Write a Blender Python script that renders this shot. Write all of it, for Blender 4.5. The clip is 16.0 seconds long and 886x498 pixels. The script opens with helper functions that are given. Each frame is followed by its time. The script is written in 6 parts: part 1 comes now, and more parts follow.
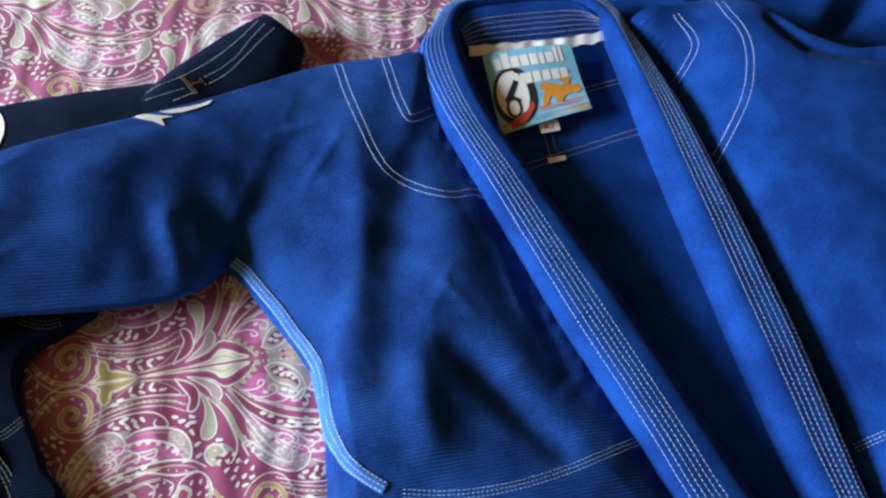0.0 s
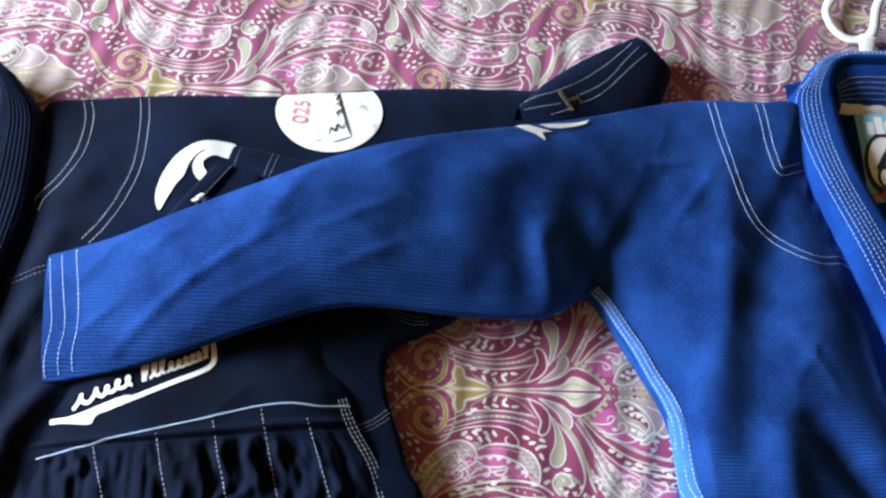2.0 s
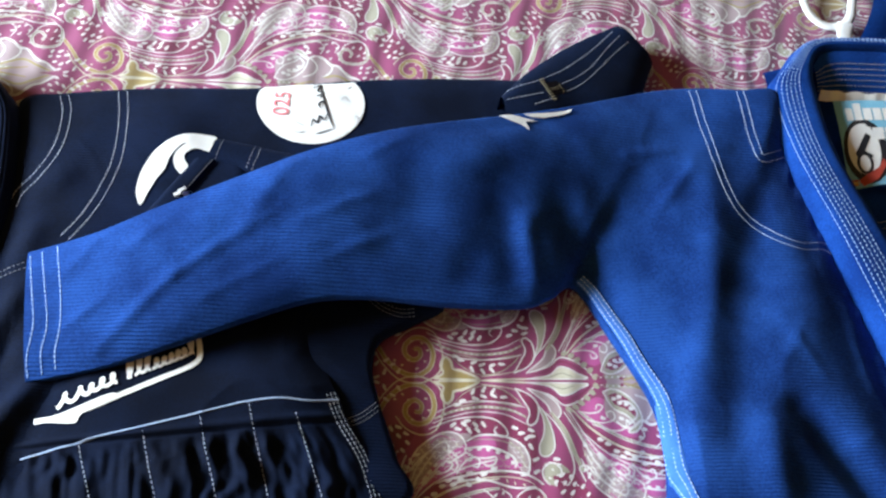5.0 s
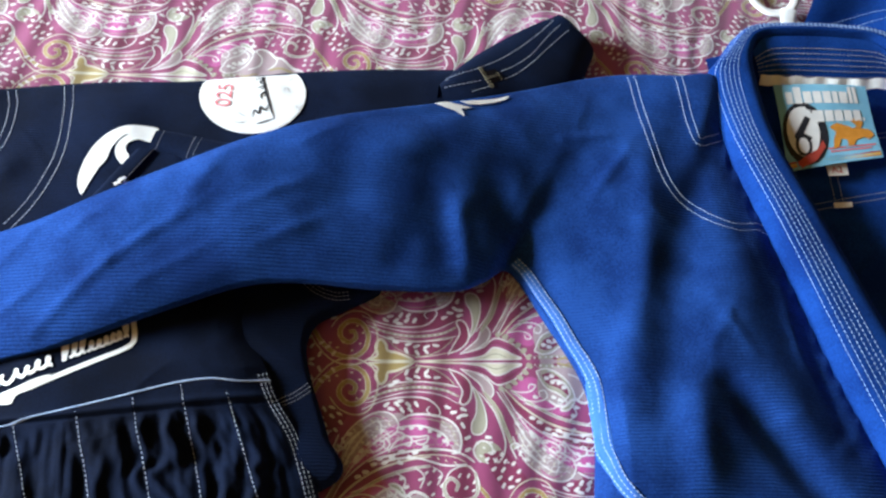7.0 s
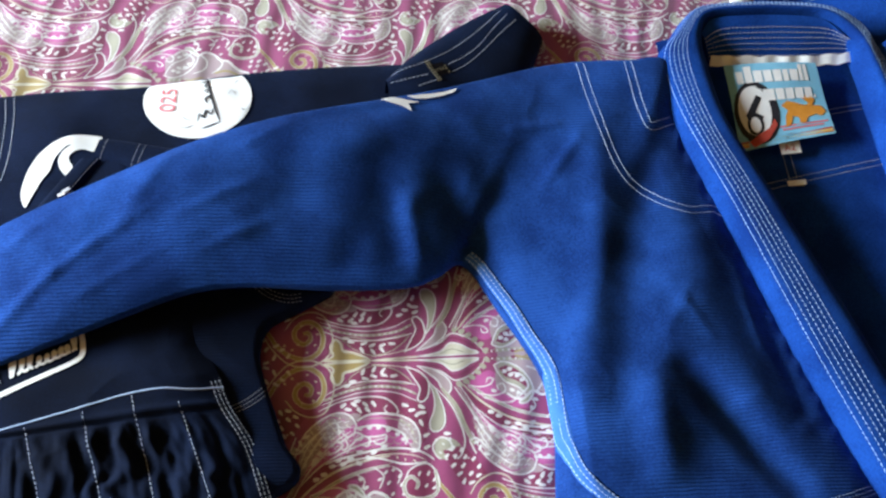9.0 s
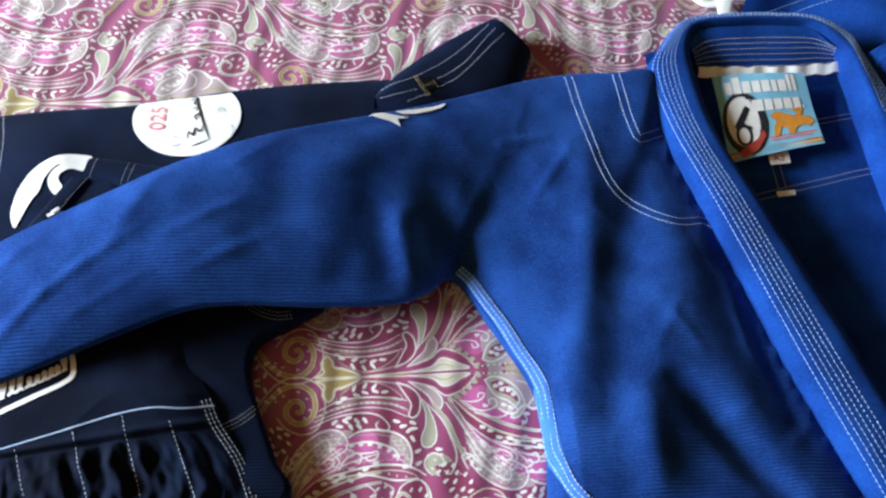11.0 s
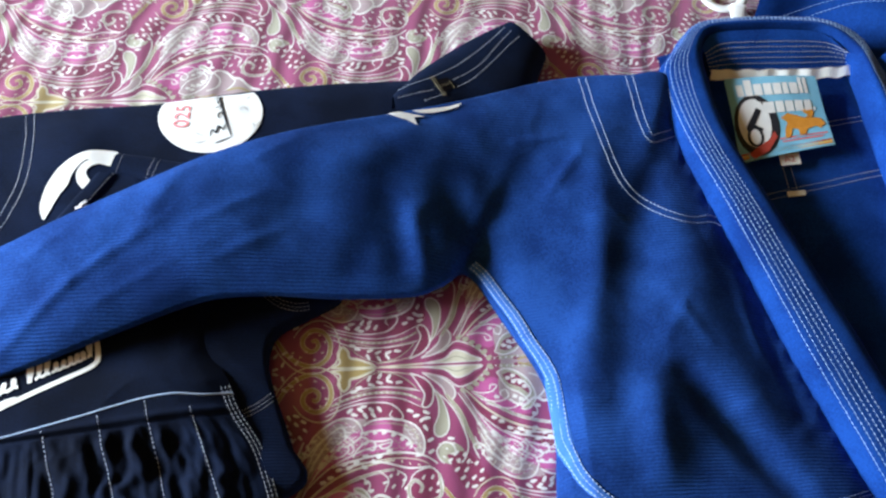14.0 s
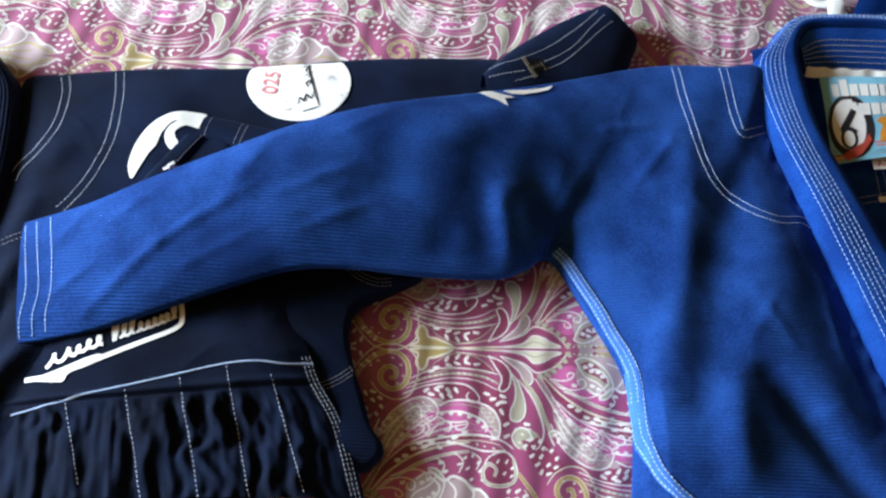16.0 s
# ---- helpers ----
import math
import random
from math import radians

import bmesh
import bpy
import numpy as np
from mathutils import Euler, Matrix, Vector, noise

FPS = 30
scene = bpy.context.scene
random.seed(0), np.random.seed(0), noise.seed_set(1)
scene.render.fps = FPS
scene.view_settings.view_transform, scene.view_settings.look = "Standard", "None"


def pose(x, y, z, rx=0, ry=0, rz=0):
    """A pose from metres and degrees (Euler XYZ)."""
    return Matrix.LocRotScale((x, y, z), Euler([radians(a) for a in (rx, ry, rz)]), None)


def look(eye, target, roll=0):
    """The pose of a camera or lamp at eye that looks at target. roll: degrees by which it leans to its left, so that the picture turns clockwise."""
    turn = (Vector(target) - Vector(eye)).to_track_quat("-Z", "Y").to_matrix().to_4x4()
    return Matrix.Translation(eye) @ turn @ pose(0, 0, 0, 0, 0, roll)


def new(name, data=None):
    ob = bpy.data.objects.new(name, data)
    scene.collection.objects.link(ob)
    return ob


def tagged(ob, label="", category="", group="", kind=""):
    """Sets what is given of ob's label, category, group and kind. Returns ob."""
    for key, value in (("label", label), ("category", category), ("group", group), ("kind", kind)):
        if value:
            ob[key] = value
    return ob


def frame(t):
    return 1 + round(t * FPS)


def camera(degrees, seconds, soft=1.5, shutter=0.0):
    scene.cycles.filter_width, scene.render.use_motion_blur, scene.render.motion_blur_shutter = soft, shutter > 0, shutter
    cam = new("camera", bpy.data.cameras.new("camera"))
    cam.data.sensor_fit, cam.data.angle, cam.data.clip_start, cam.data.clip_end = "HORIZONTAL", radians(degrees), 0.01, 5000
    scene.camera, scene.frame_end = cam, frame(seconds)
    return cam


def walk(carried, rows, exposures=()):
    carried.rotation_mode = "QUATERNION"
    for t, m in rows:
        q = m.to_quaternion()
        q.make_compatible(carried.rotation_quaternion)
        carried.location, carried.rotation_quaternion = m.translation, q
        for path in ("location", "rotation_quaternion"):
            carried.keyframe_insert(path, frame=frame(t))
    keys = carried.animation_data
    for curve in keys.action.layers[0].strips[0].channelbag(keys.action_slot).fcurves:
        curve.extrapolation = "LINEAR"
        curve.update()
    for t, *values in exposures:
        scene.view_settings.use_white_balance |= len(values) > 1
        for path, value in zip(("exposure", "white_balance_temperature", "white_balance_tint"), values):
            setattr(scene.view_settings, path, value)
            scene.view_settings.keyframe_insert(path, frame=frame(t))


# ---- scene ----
cam = camera(50.4, 16.0, soft=2.5)
METRES, EYE, TILT, LEAN, TURN = 0.8, 0.9615, -59.83, -6.45, 0.0
ROWS = [
    (0.0, 0.0, 0.0, 0.0, -0.0, 0.0, -0.0),
    (0.5, -0.0563, -0.0015, 0.0052, 1.62, -0.2, -1.86),
    (1.0, -0.1612, 0.0012, 0.0116, 3.67, -0.44, -4.8),
    (1.5, -0.2718, 0.0027, 0.0296, 4.94, -1.17, -7.46),
    (2.0, -0.3607, 0.0055, 0.0322, 6.79, -1.48, -10.51),
    (2.5, -0.4275, 0.0059, 0.0357, 6.7, -1.85, -12.01),
    (3.0, -0.4522, 0.0075, 0.0364, 6.21, -1.61, -11.44),
    (3.5, -0.4661, 0.0162, 0.0391, 5.95, -1.92, -11.82),
    (4.0, -0.4557, 0.0102, 0.0322, 5.8, -1.67, -10.98),
    (4.5, -0.4255, 0.0145, 0.032, 5.41, -2.15, -10.44),
    (5.0, -0.3793, 0.0091, 0.0295, 5.05, -1.74, -9.76),
    (7.5, -0.2498, -0.0035, 0.0124, 6.16, -1.33, -8.58),
    (8.0, -0.2421, 0.0013, 0.0149, 6.08, -1.64, -8.04),
    (8.5, -0.2324, 0.0064, 0.0183, 5.78, -1.79, -7.34),
    (9.0, -0.2162, 0.0116, 0.0227, 5.16, -1.59, -6.26),
    (11.5, -0.2054, 0.0108, 0.0367, 5.13, -1.19, -5.57),
    (12.0, -0.2233, 0.0088, 0.0332, 5.37, -1.3, -6.16),
    (12.5, -0.2216, 0.0022, 0.0313, 5.17, -1.17, -6.19),
    (13.0, -0.2213, -0.003, 0.0179, 5.53, -1.12, -6.06),
    (13.5, -0.211, -0.0126, 0.0142, 5.53, -0.71, -6.4),
    (14.0, -0.1894, -0.0197, 0.0118, 6.4, -0.51, -6.04),
    (14.5, -0.1651, -0.0082, 0.0171, 5.71, -1.19, -5.31),
    (15.0, -0.1813, -0.0143, 0.0156, 6.78, -0.89, -6.24),
    (15.5, -0.2138, -0.0152, 0.0245, 7.71, -1.85, -7.4),
    (16.0, -0.2684, -0.0182, 0.0126, 8.25, -2.4, -9.72),
]
walk(cam, [(t, pose(0, 0, EYE, TILT, LEAN, TURN) @ pose(METRES * x, METRES * y, METRES * z, 90 + pitch, roll, yaw)) for t, x, y, z, yaw, pitch, roll in ROWS],
     exposures=[(0.0, 0.0), (16.0, 0.0)])

# ---------------------------------------------------------------- light
FLOOR, CEIL = -0.55, 2.10
WEST, EAST, SOUTH, NORTH = -3.2, 2.3, -1.6, 3.4
world = bpy.data.worlds.new("world")
world.use_nodes = True
sky = world.node_tree.nodes.new("ShaderNodeTexSky")
sky.sky_type, sky.sun_disc, sky.sun_elevation, sky.sun_rotation = "NISHITA", False, radians(35), radians(300)
world.node_tree.links.new(sky.outputs[0], world.node_tree.nodes["Background"].inputs[0])
world.node_tree.nodes["Background"].inputs[1].default_value = 0.1
scene.world = world

# window in the west wall: y from WIN[0] to WIN[1], z from WIN[2] to WIN[3]
WIN = (-0.60, 1.10, 0.60, 1.60)
lamp = bpy.data.lights.new("window_light", "AREA")
lamp.shape, lamp.size, lamp.size_y, lamp.energy, lamp.color = "RECTANGLE", 1.66, 0.96, 490.0, (0.82, 0.94, 1.0)
daylight = new("window_light", lamp)
daylight.matrix_world = look((WEST - 0.06, (WIN[0] + WIN[1]) / 2, (WIN[2] + WIN[3]) / 2), (WEST + 1, (WIN[0] + WIN[1]) / 2, (WIN[2] + WIN[3]) / 2))


# ---------------------------------------------------------------- materials
def material(name, rough=0.6, spec=0.5):
    m = bpy.data.materials.new(name)
    m.use_nodes = True
    b = m.node_tree.nodes["Principled BSDF"]
    b.inputs["Roughness"].default_value = rough
    b.inputs["Specular IOR Level"].default_value = spec
    return m, m.node_tree.nodes, m.node_tree.links, b


def mottled(name, a, b, scale=40.0, rough=0.6, spec=0.4, bump=0.15, fine=900.0, sheen=0.0, pleat=0.0):
    """Two tones mixed by noise at two scales, with fine relief."""
    m, n, l, p = material(name, rough, spec)
    tc = n.new("ShaderNodeTexCoord")
    n1, n2, add = n.new("ShaderNodeTexNoise"), n.new("ShaderNodeTexNoise"), n.new("ShaderNodeMath")
    n1.inputs["Scale"].default_value, n1.inputs["Detail"].default_value = scale, 5.0
    n2.inputs["Scale"].default_value, n2.inputs["Detail"].default_value = fine, 2.0
    for q in (n1, n2):
        l.new(tc.outputs["Object"], q.inputs["Vector"])
    add.operation = "MULTIPLY_ADD"
    l.new(n2.outputs[0], add.inputs[0])
    add.inputs[1].default_value = 0.5
    l.new(n1.outputs[0], add.inputs[2])
    ramp = n.new("ShaderNodeValToRGB")
    ramp.color_ramp.elements[0].position, ramp.color_ramp.elements[1].position = 0.5, 1.0
    ramp.color_ramp.elements[0].color, ramp.color_ramp.elements[1].color = (*a, 1), (*b, 1)
    l.new(add.outputs[0], ramp.inputs[0])
    l.new(ramp.outputs[0], p.inputs["Base Color"])
    bp = n.new("ShaderNodeBump")
    bp.inputs["Strength"].default_value, bp.inputs["Distance"].default_value = bump, 0.002
    l.new(n2.outputs[0], bp.inputs["Height"])
    l.new(bp.outputs[0], p.inputs["Normal"])
    if pleat:
        # soft uneven pleats left from washing
        wave, deep = n.new("ShaderNodeTexWave"), n.new("ShaderNodeBump")
        wave.inputs["Scale"].default_value = 0.314 / pleat
        wave.inputs["Distortion"].default_value, wave.inputs["Detail"].default_value, wave.inputs["Detail Scale"].default_value = 5.0, 2.0, 0.7
        l.new(tc.outputs["Object"], wave.inputs["Vector"])
        deep.inputs["Strength"].default_value, deep.inputs["Distance"].default_value = 0.8, 0.0022
        l.new(wave.outputs["Fac"], deep.inputs["Height"])
        l.new(deep.outputs[0], bp.inputs["Normal"])
    p.inputs["Sheen Weight"].default_value, p.inputs["Sheen Roughness"].default_value = sheen, 0.5
    p.inputs["Sheen Tint"].default_value = (0.86, 0.87, 1.0, 1)
    return m


def woven(name, a, b, rib=0.0034, turn=13.0, rough=0.88, spec=0.07, depth=0.0008, sheen=0.03, tint=(1, 1, 1)):
    """Cotton weave: ribs across the cloth, grain of the threads, and faded clouds of colour."""
    m, n, l, p = material(name, rough, spec)
    tc, mp = n.new("ShaderNodeTexCoord"), n.new("ShaderNodeMapping")
    mp.inputs["Rotation"].default_value = (0, 0, radians(-turn))
    l.new(tc.outputs["Object"], mp.inputs["Vector"])
    wave = n.new("ShaderNodeTexWave")
    wave.bands_direction = "Y"
    wave.inputs["Scale"].default_value = 0.314 / rib
    wave.inputs["Distortion"].default_value, wave.inputs["Detail"].default_value = 2.5, 3.0
    wave.inputs["Detail Scale"].default_value = 0.6
    l.new(mp.outputs[0], wave.inputs["Vector"])
    grain, cloud = n.new("ShaderNodeTexNoise"), n.new("ShaderNodeTexNoise")
    grain.inputs["Scale"].default_value, grain.inputs["Detail"].default_value = 420.0, 3.0
    cloud.inputs["Scale"].default_value, cloud.inputs["Detail"].default_value = 14.0, 6.0
    l.new(mp.outputs[0], grain.inputs["Vector"])
    l.new(tc.outputs["Object"], cloud.inputs["Vector"])
    soft = n.new("ShaderNodeMath")
    soft.operation = "MULTIPLY"
    l.new(wave.outputs["Fac"], soft.inputs[0])
    l.new(cloud.outputs[0], soft.inputs[1])
    h, f = n.new("ShaderNodeMath"), n.new("ShaderNodeMath")
    h.operation = f.operation = "MULTIPLY_ADD"
    l.new(grain.outputs[0], h.inputs[0])
    h.inputs[1].default_value = 0.7
    l.new(soft.outputs[0], h.inputs[2])
    l.new(grain.outputs[0], f.inputs[0])
    f.inputs[1].default_value = 0.6
    l.new(cloud.outputs[0], f.inputs[2])
    ramp = n.new("ShaderNodeValToRGB")
    ramp.color_ramp.elements[0].position, ramp.color_ramp.elements[1].position = 0.64, 0.98
    ramp.color_ramp.elements[0].color, ramp.color_ramp.elements[1].color = (*a, 1), (*b, 1)
    l.new(f.outputs[0], ramp.inputs[0])
    l.new(ramp.outputs[0], p.inputs["Base Color"])
    bp = n.new("ShaderNodeBump")
    bp.inputs["Strength"].default_value, bp.inputs["Distance"].default_value = 0.7, depth
    l.new(h.outputs[0], bp.inputs["Height"])
    l.new(bp.outputs[0], p.inputs["Normal"])
    p.inputs["Sheen Weight"].default_value, p.inputs["Sheen Roughness"].default_value = sheen, 0.4
    p.inputs["Sheen Tint"].default_value = (*tint, 1)
    return m


BLUE = woven("blue_cotton", (0.0052, 0.026, 0.138), (0.0135, 0.062, 0.284), rib=0.0038, depth=0.0011, sheen=0.06, tint=(0.4, 0.6, 1.0))
BLUE_PLAIN = woven("blue_twill", (0.0038, 0.026, 0.158), (0.0085, 0.057, 0.300), rib=0.0020, depth=0.0004, sheen=0.04, tint=(0.4, 0.6, 1.0))
BLACK = woven("navy_black_cotton", (0.0011, 0.0036, 0.0135), (0.0028, 0.0080, 0.030), rough=0.9, spec=0.1, sheen=0.03, tint=(0.3, 0.45, 1.0))
BLACK_PLAIN = woven("navy_black_twill", (0.0011, 0.0040, 0.0155), (0.0028, 0.0090, 0.034), rib=0.0016, depth=0.0003, rough=0.9, spec=0.1, sheen=0.03, tint=(0.3, 0.45, 1.0))
# the black twill again, darkened: the sleeve's shade on the trousers is in this colour
SHADED_BLACK = woven("shaded_black_twill", (0.0009, 0.0028, 0.0105), (0.0022, 0.0065, 0.024), rib=0.0016, depth=0.0003, rough=0.9, spec=0.1, sheen=0.03, tint=(0.3, 0.45, 1.0))
THREAD = mottled("white_thread", (0.30, 0.42, 0.70), (0.44, 0.56, 0.80), 200, 0.8, 0.1)
THREAD_BLUE = mottled("pale_blue_thread", (0.22, 0.37, 0.70), (0.36, 0.52, 0.84), 200, 0.8, 0.1)
THREAD_DARK = mottled("dark_thread", (0.003, 0.003, 0.006), (0.010, 0.008, 0.009), 200, 0.9, 0.05)
THREAD_GREY = mottled("grey_thread", (0.28, 0.32, 0.42), (0.40, 0.44, 0.54), 200, 0.8, 0.1)
THREAD_DIM = mottled("dim_thread", (0.14, 0.15, 0.19), (0.24, 0.25, 0.29), 200, 0.8, 0.1)
THREAD_TAN = mottled("tan_thread", (0.11, 0.095, 0.065), (0.18, 0.155, 0.11), 200, 0.8, 0.1)
NAVY_INK = mottled("navy_ink", (0.03, 0.06, 0.16), (0.05, 0.09, 0.2), 80, 0.6)
BLUE_PALE = mottled("pale_blue_tape", (0.03, 0.11, 0.42), (0.05, 0.16, 0.52), 60, 0.8, 0.1)
WHITE = mottled("white_print", (0.72, 0.74, 0.78), (0.84, 0.85, 0.87), 60, 0.55)
CREAM_TAPE = mottled("white_tape", (0.78, 0.81, 0.84), (0.88, 0.90, 0.91), 80, 0.6)
PINK_INK = mottled("pink_ink", (0.70, 0.16, 0.20), (0.75, 0.22, 0.26), 80, 0.6)
BLACK_INK = mottled("black_ink", (0.01, 0.012, 0.02), (0.02, 0.022, 0.03), 80, 0.6)
GREY_INK = mottled("grey_ink", (0.45, 0.45, 0.47), (0.55, 0.55, 0.56), 80, 0.6)
LABEL_BLUE = mottled("label_blue", (0.18, 0.47, 0.70), (0.24, 0.56, 0.78), 60, 0.5)
ORANGE = mottled("label_orange", (0.60, 0.24, 0.03), (0.70, 0.30, 0.05), 120, 0.5)
RED_INK = mottled("label_red", (0.40, 0.05, 0.04), (0.48, 0.08, 0.06), 120, 0.5)
YELLOW = mottled("label_yellow", (0.65, 0.50, 0.15), (0.70, 0.55, 0.2), 120, 0.5)
# plaster and boards are never in view; their dark brown sets the warm, weak fill
PLASTER = mottled("plaster", (0.115, 0.060, 0.015), (0.145, 0.077, 0.020), 6, 0.9, 0.2)
BOARDS = mottled("floor_boards", (0.16, 0.086, 0.028), (0.22, 0.120, 0.042), 8, 0.5)
FRAME_PAINT = mottled("frame_paint", (0.7, 0.7, 0.68), (0.78, 0.78, 0.76), 20, 0.4)
SATIN = dict(rough=0.40, spec=0.6, fine=1400.0, bump=0.1, sheen=0.55, pleat=0.034)
ROSE = mottled("rose_ground", (0.211, 0.029, 0.102), (0.296, 0.052, 0.156), 16, **SATIN)
TAUPE = mottled("taupe_print", (0.287, 0.274, 0.215), (0.375, 0.361, 0.291), 30, **SATIN)
CREAM = mottled("cream_print", (0.557, 0.549, 0.551), (0.681, 0.676, 0.680), 60, **SATIN)
PINK = mottled("pink_print", (0.348, 0.055, 0.208), (0.454, 0.094, 0.290), 30, **SATIN)
DEEP = mottled("deep_red_print", (0.158, 0.013, 0.055), (0.222, 0.022, 0.087), 30, **SATIN)
PALE = mottled("pale_gold_print", (0.475, 0.446, 0.357), (0.594, 0.569, 0.469), 50, **SATIN)
GOLD = mottled("gold_print", (0.276, 0.198, 0.066), (0.360, 0.264, 0.102), 40, **SATIN)
MAUVE = mottled("mauve_print", (0.302, 0.216, 0.247), (0.389, 0.300, 0.321), 30, **SATIN)


# ---------------------------------------------------------------- tools
from mathutils.bvhtree import BVHTree
TREES = {}


def spline(pts, n):
    """A smooth curve through pts, n samples, at even steps of its points."""
    p = np.array(pts, float)
    k = np.linspace(0, len(p) - 1, n)
    i = np.clip(k.astype(int), 0, len(p) - 2)
    f = (k - i)[:, None]
    e = np.vstack([2 * p[0] - p[1], p, 2 * p[-1] - p[-2]])
    a, b, c, d = e[i], e[i + 1], e[i + 2], e[i + 3]
    return 0.5 * (2 * b + (c - a) * f + (2 * a - 5 * b + 4 * c - d) * f ** 2 + (3 * b - a - 3 * c + d) * f ** 3)


def even(curve, step):
    """The same curve at even steps of length."""
    d = np.r_[0, np.cumsum(np.linalg.norm(np.diff(curve, axis=0), axis=1))]
    n = max(2, int(d[-1] / step) + 1)
    s = np.linspace(0, d[-1], n)
    return np.stack([np.interp(s, d, curve[:, j]) for j in range(curve.shape[1])], 1)


def mesh_of(name, verts, faces, mat, parent=None, label="", smooth=True):
    me = bpy.data.meshes.new(name)
    me.from_pydata([tuple(v) for v in verts], [], [tuple(f) for f in faces])
    me.materials.append(mat)
    if smooth:
        me.polygons.foreach_set("use_smooth", [True] * len(me.polygons))
    me.update()
    ob = new(name, me)
    if parent is not None:
        ob.parent = parent
    return tagged(ob, label)


def thing(name, label, category, at=(0, 0, 0), group="", kind=""):
    e = new(name)
    e.empty_display_size = 0.05
    return tagged(e, label, category, group, kind)


def fold_height(x, y, folds):
    """Soft ridges (or valleys) along short lines: x0, y0, x1, y1, half width, height."""
    z = np.zeros_like(x)
    for x0, y0, x1, y1, w, h in folds:
        dx, dy = x1 - x0, y1 - y0
        ll = dx * dx + dy * dy + 1e-9
        s = ((x - x0) * dx + (y - y0) * dy) / ll
        c = np.clip(s, 0, 1)
        d2 = (x - x0 - c * dx) ** 2 + (y - y0 - c * dy) ** 2
        z += h * np.exp(-d2 / (w * w)) * (0.35 + 0.65 * np.sin(np.pi * np.clip(s * 0.8 + 0.1, 0, 1)))
    return z


def ripple(x, y, amp, seed=0.0, freq=9.0):
    f = lambda a, b: noise.noise(Vector((a * freq + seed, b * freq - seed, seed)))
    g = lambda a, b: noise.noise(Vector((a * freq * 3.1 - seed, b * freq * 3.1, seed + 4)))
    return amp * np.vectorize(lambda a, b: f(a, b) + 0.35 * g(a, b))(x, y)


def cloth(name, mat, parent, rail_a, rail_b, nu, nv, bulge=0.02, power=2.5, folds=(), rough=0.002, seed=1.0, skirt=(0.02, 0.02), drape=None, label="", inset=0.004, pucker=None, crinkle=0.0, crinkle_freq=11.0, tuck=False):
    """A sheet of cloth spanned between two edges, puffed up between them, with folds; its edges roll down by the skirts."""
    a, b = spline(rail_a, nu), spline(rail_b, nu)
    v = np.linspace(0, 1, nv)
    g = a[:, None, :] * (1 - v)[None, :, None] + b[:, None, :] * v[None, :, None]
    bul = np.array(bulge, float)
    if bul.ndim:
        bul = np.interp(np.linspace(0, 1, nu), np.linspace(0, 1, len(bul)), bul)[:, None]
    g[:, :, 2] += bul * (1 - np.abs(2 * v - 1) ** power)[None, :]
    fade = np.clip(np.minimum(v, 1 - v) * 12, 0, 1)[None, :]
    g[:, :, 2] += fold_height(g[:, :, 0], g[:, :, 1], folds) * fade
    if rough:
        g[:, :, 2] += ripple(g[:, :, 0], g[:, :, 1], rough, seed) * (0.3 + 0.7 * fade)
    if crinkle:
        fr = crinkle_freq
        crease = np.vectorize(lambda x, y: (1 - abs(noise.noise(Vector((x * fr + 0.6 * noise.noise(Vector((x * 7, y * 7, seed))), y * fr * 1.5 + seed, seed * 3))))) ** 7)
        g[:, :, 2] += crinkle * crease(g[:, :, 0], g[:, :, 1]) * fade
    if pucker:
        k = np.linspace(0, 1, nu)
        w = np.sin(2 * np.pi * pucker[1] * k + 3 * np.sin(37 * k)) + 0.6 * np.sin(2 * np.pi * pucker[1] * 0.61 * k + 1)
        dist = np.linalg.norm(g[:, :, :2] - g[:, :1, :2], axis=2)
        w = w * (k >= (pucker[2] if len(pucker) > 2 else 0))
        g[:, :, 2] += pucker[0] * w[:, None] * np.exp(-((dist - 0.012) / 0.011) ** 2)
    if drape is not None:
        g = drape(g, v)
    g[:, :, 2] = np.maximum(g[:, :, 2], 0.004)
    cols = [g[:, j] for j in range(nv)]
    # rolled edges
    out_a, out_b = g[:, 0] - g[:, 1], g[:, -1] - g[:, -2]
    for o in (out_a, out_b):
        o[:, 2] = 0
        o /= np.linalg.norm(o, axis=1)[:, None] + 1e-9
    def roll(edge, out, drop):
        r1, r2 = edge + out * inset * 0.7, edge + out * inset * 0.4
        r1[:, 2] -= 0.3 * drop
        r2[:, 2] -= drop
        r1[:, 2], r2[:, 2] = np.maximum(r1[:, 2], 0.002), np.maximum(r2[:, 2], 0.001)
        return r1, r2
    if skirt[0]:
        r1, r2 = roll(g[:, 0], out_a, skirt[0])
        cols = [r2, r1] + cols
    if skirt[1]:
        r1, r2 = roll(g[:, -1], out_b, skirt[1])
        if tuck:
            r2 = r2 - out_b * 0.018
            r1 = r1 - out_b * 0.003
        cols = cols + [r1, r2]
    grid = np.stack(cols, 1)
    m = grid.shape[1]
    verts = grid.reshape(-1, 3)
    faces = [(i * m + j, i * m + j + 1, (i + 1) * m + j + 1, (i + 1) * m + j) for i in range(nu - 1) for j in range(m - 1)]
    ob = mesh_of(name, verts, faces, mat, parent, label)
    TREES[ob.name] = BVHTree.FromPolygons([tuple(q) for q in verts], faces)
    return ob, g


def top_of(x, y, trees):
    """The highest place of these cloths under (x, y), and its normal."""
    best = None
    for t in trees:
        hit = t.ray_cast(Vector((x, y, 1.0)), Vector((0, 0, -1)))
        if hit[0] is not None and (best is None or hit[0].z > best[0]):
            nrm = hit[1] if hit[1].z > 0 else -hit[1]
            best = (hit[0].z, nrm)
    return best


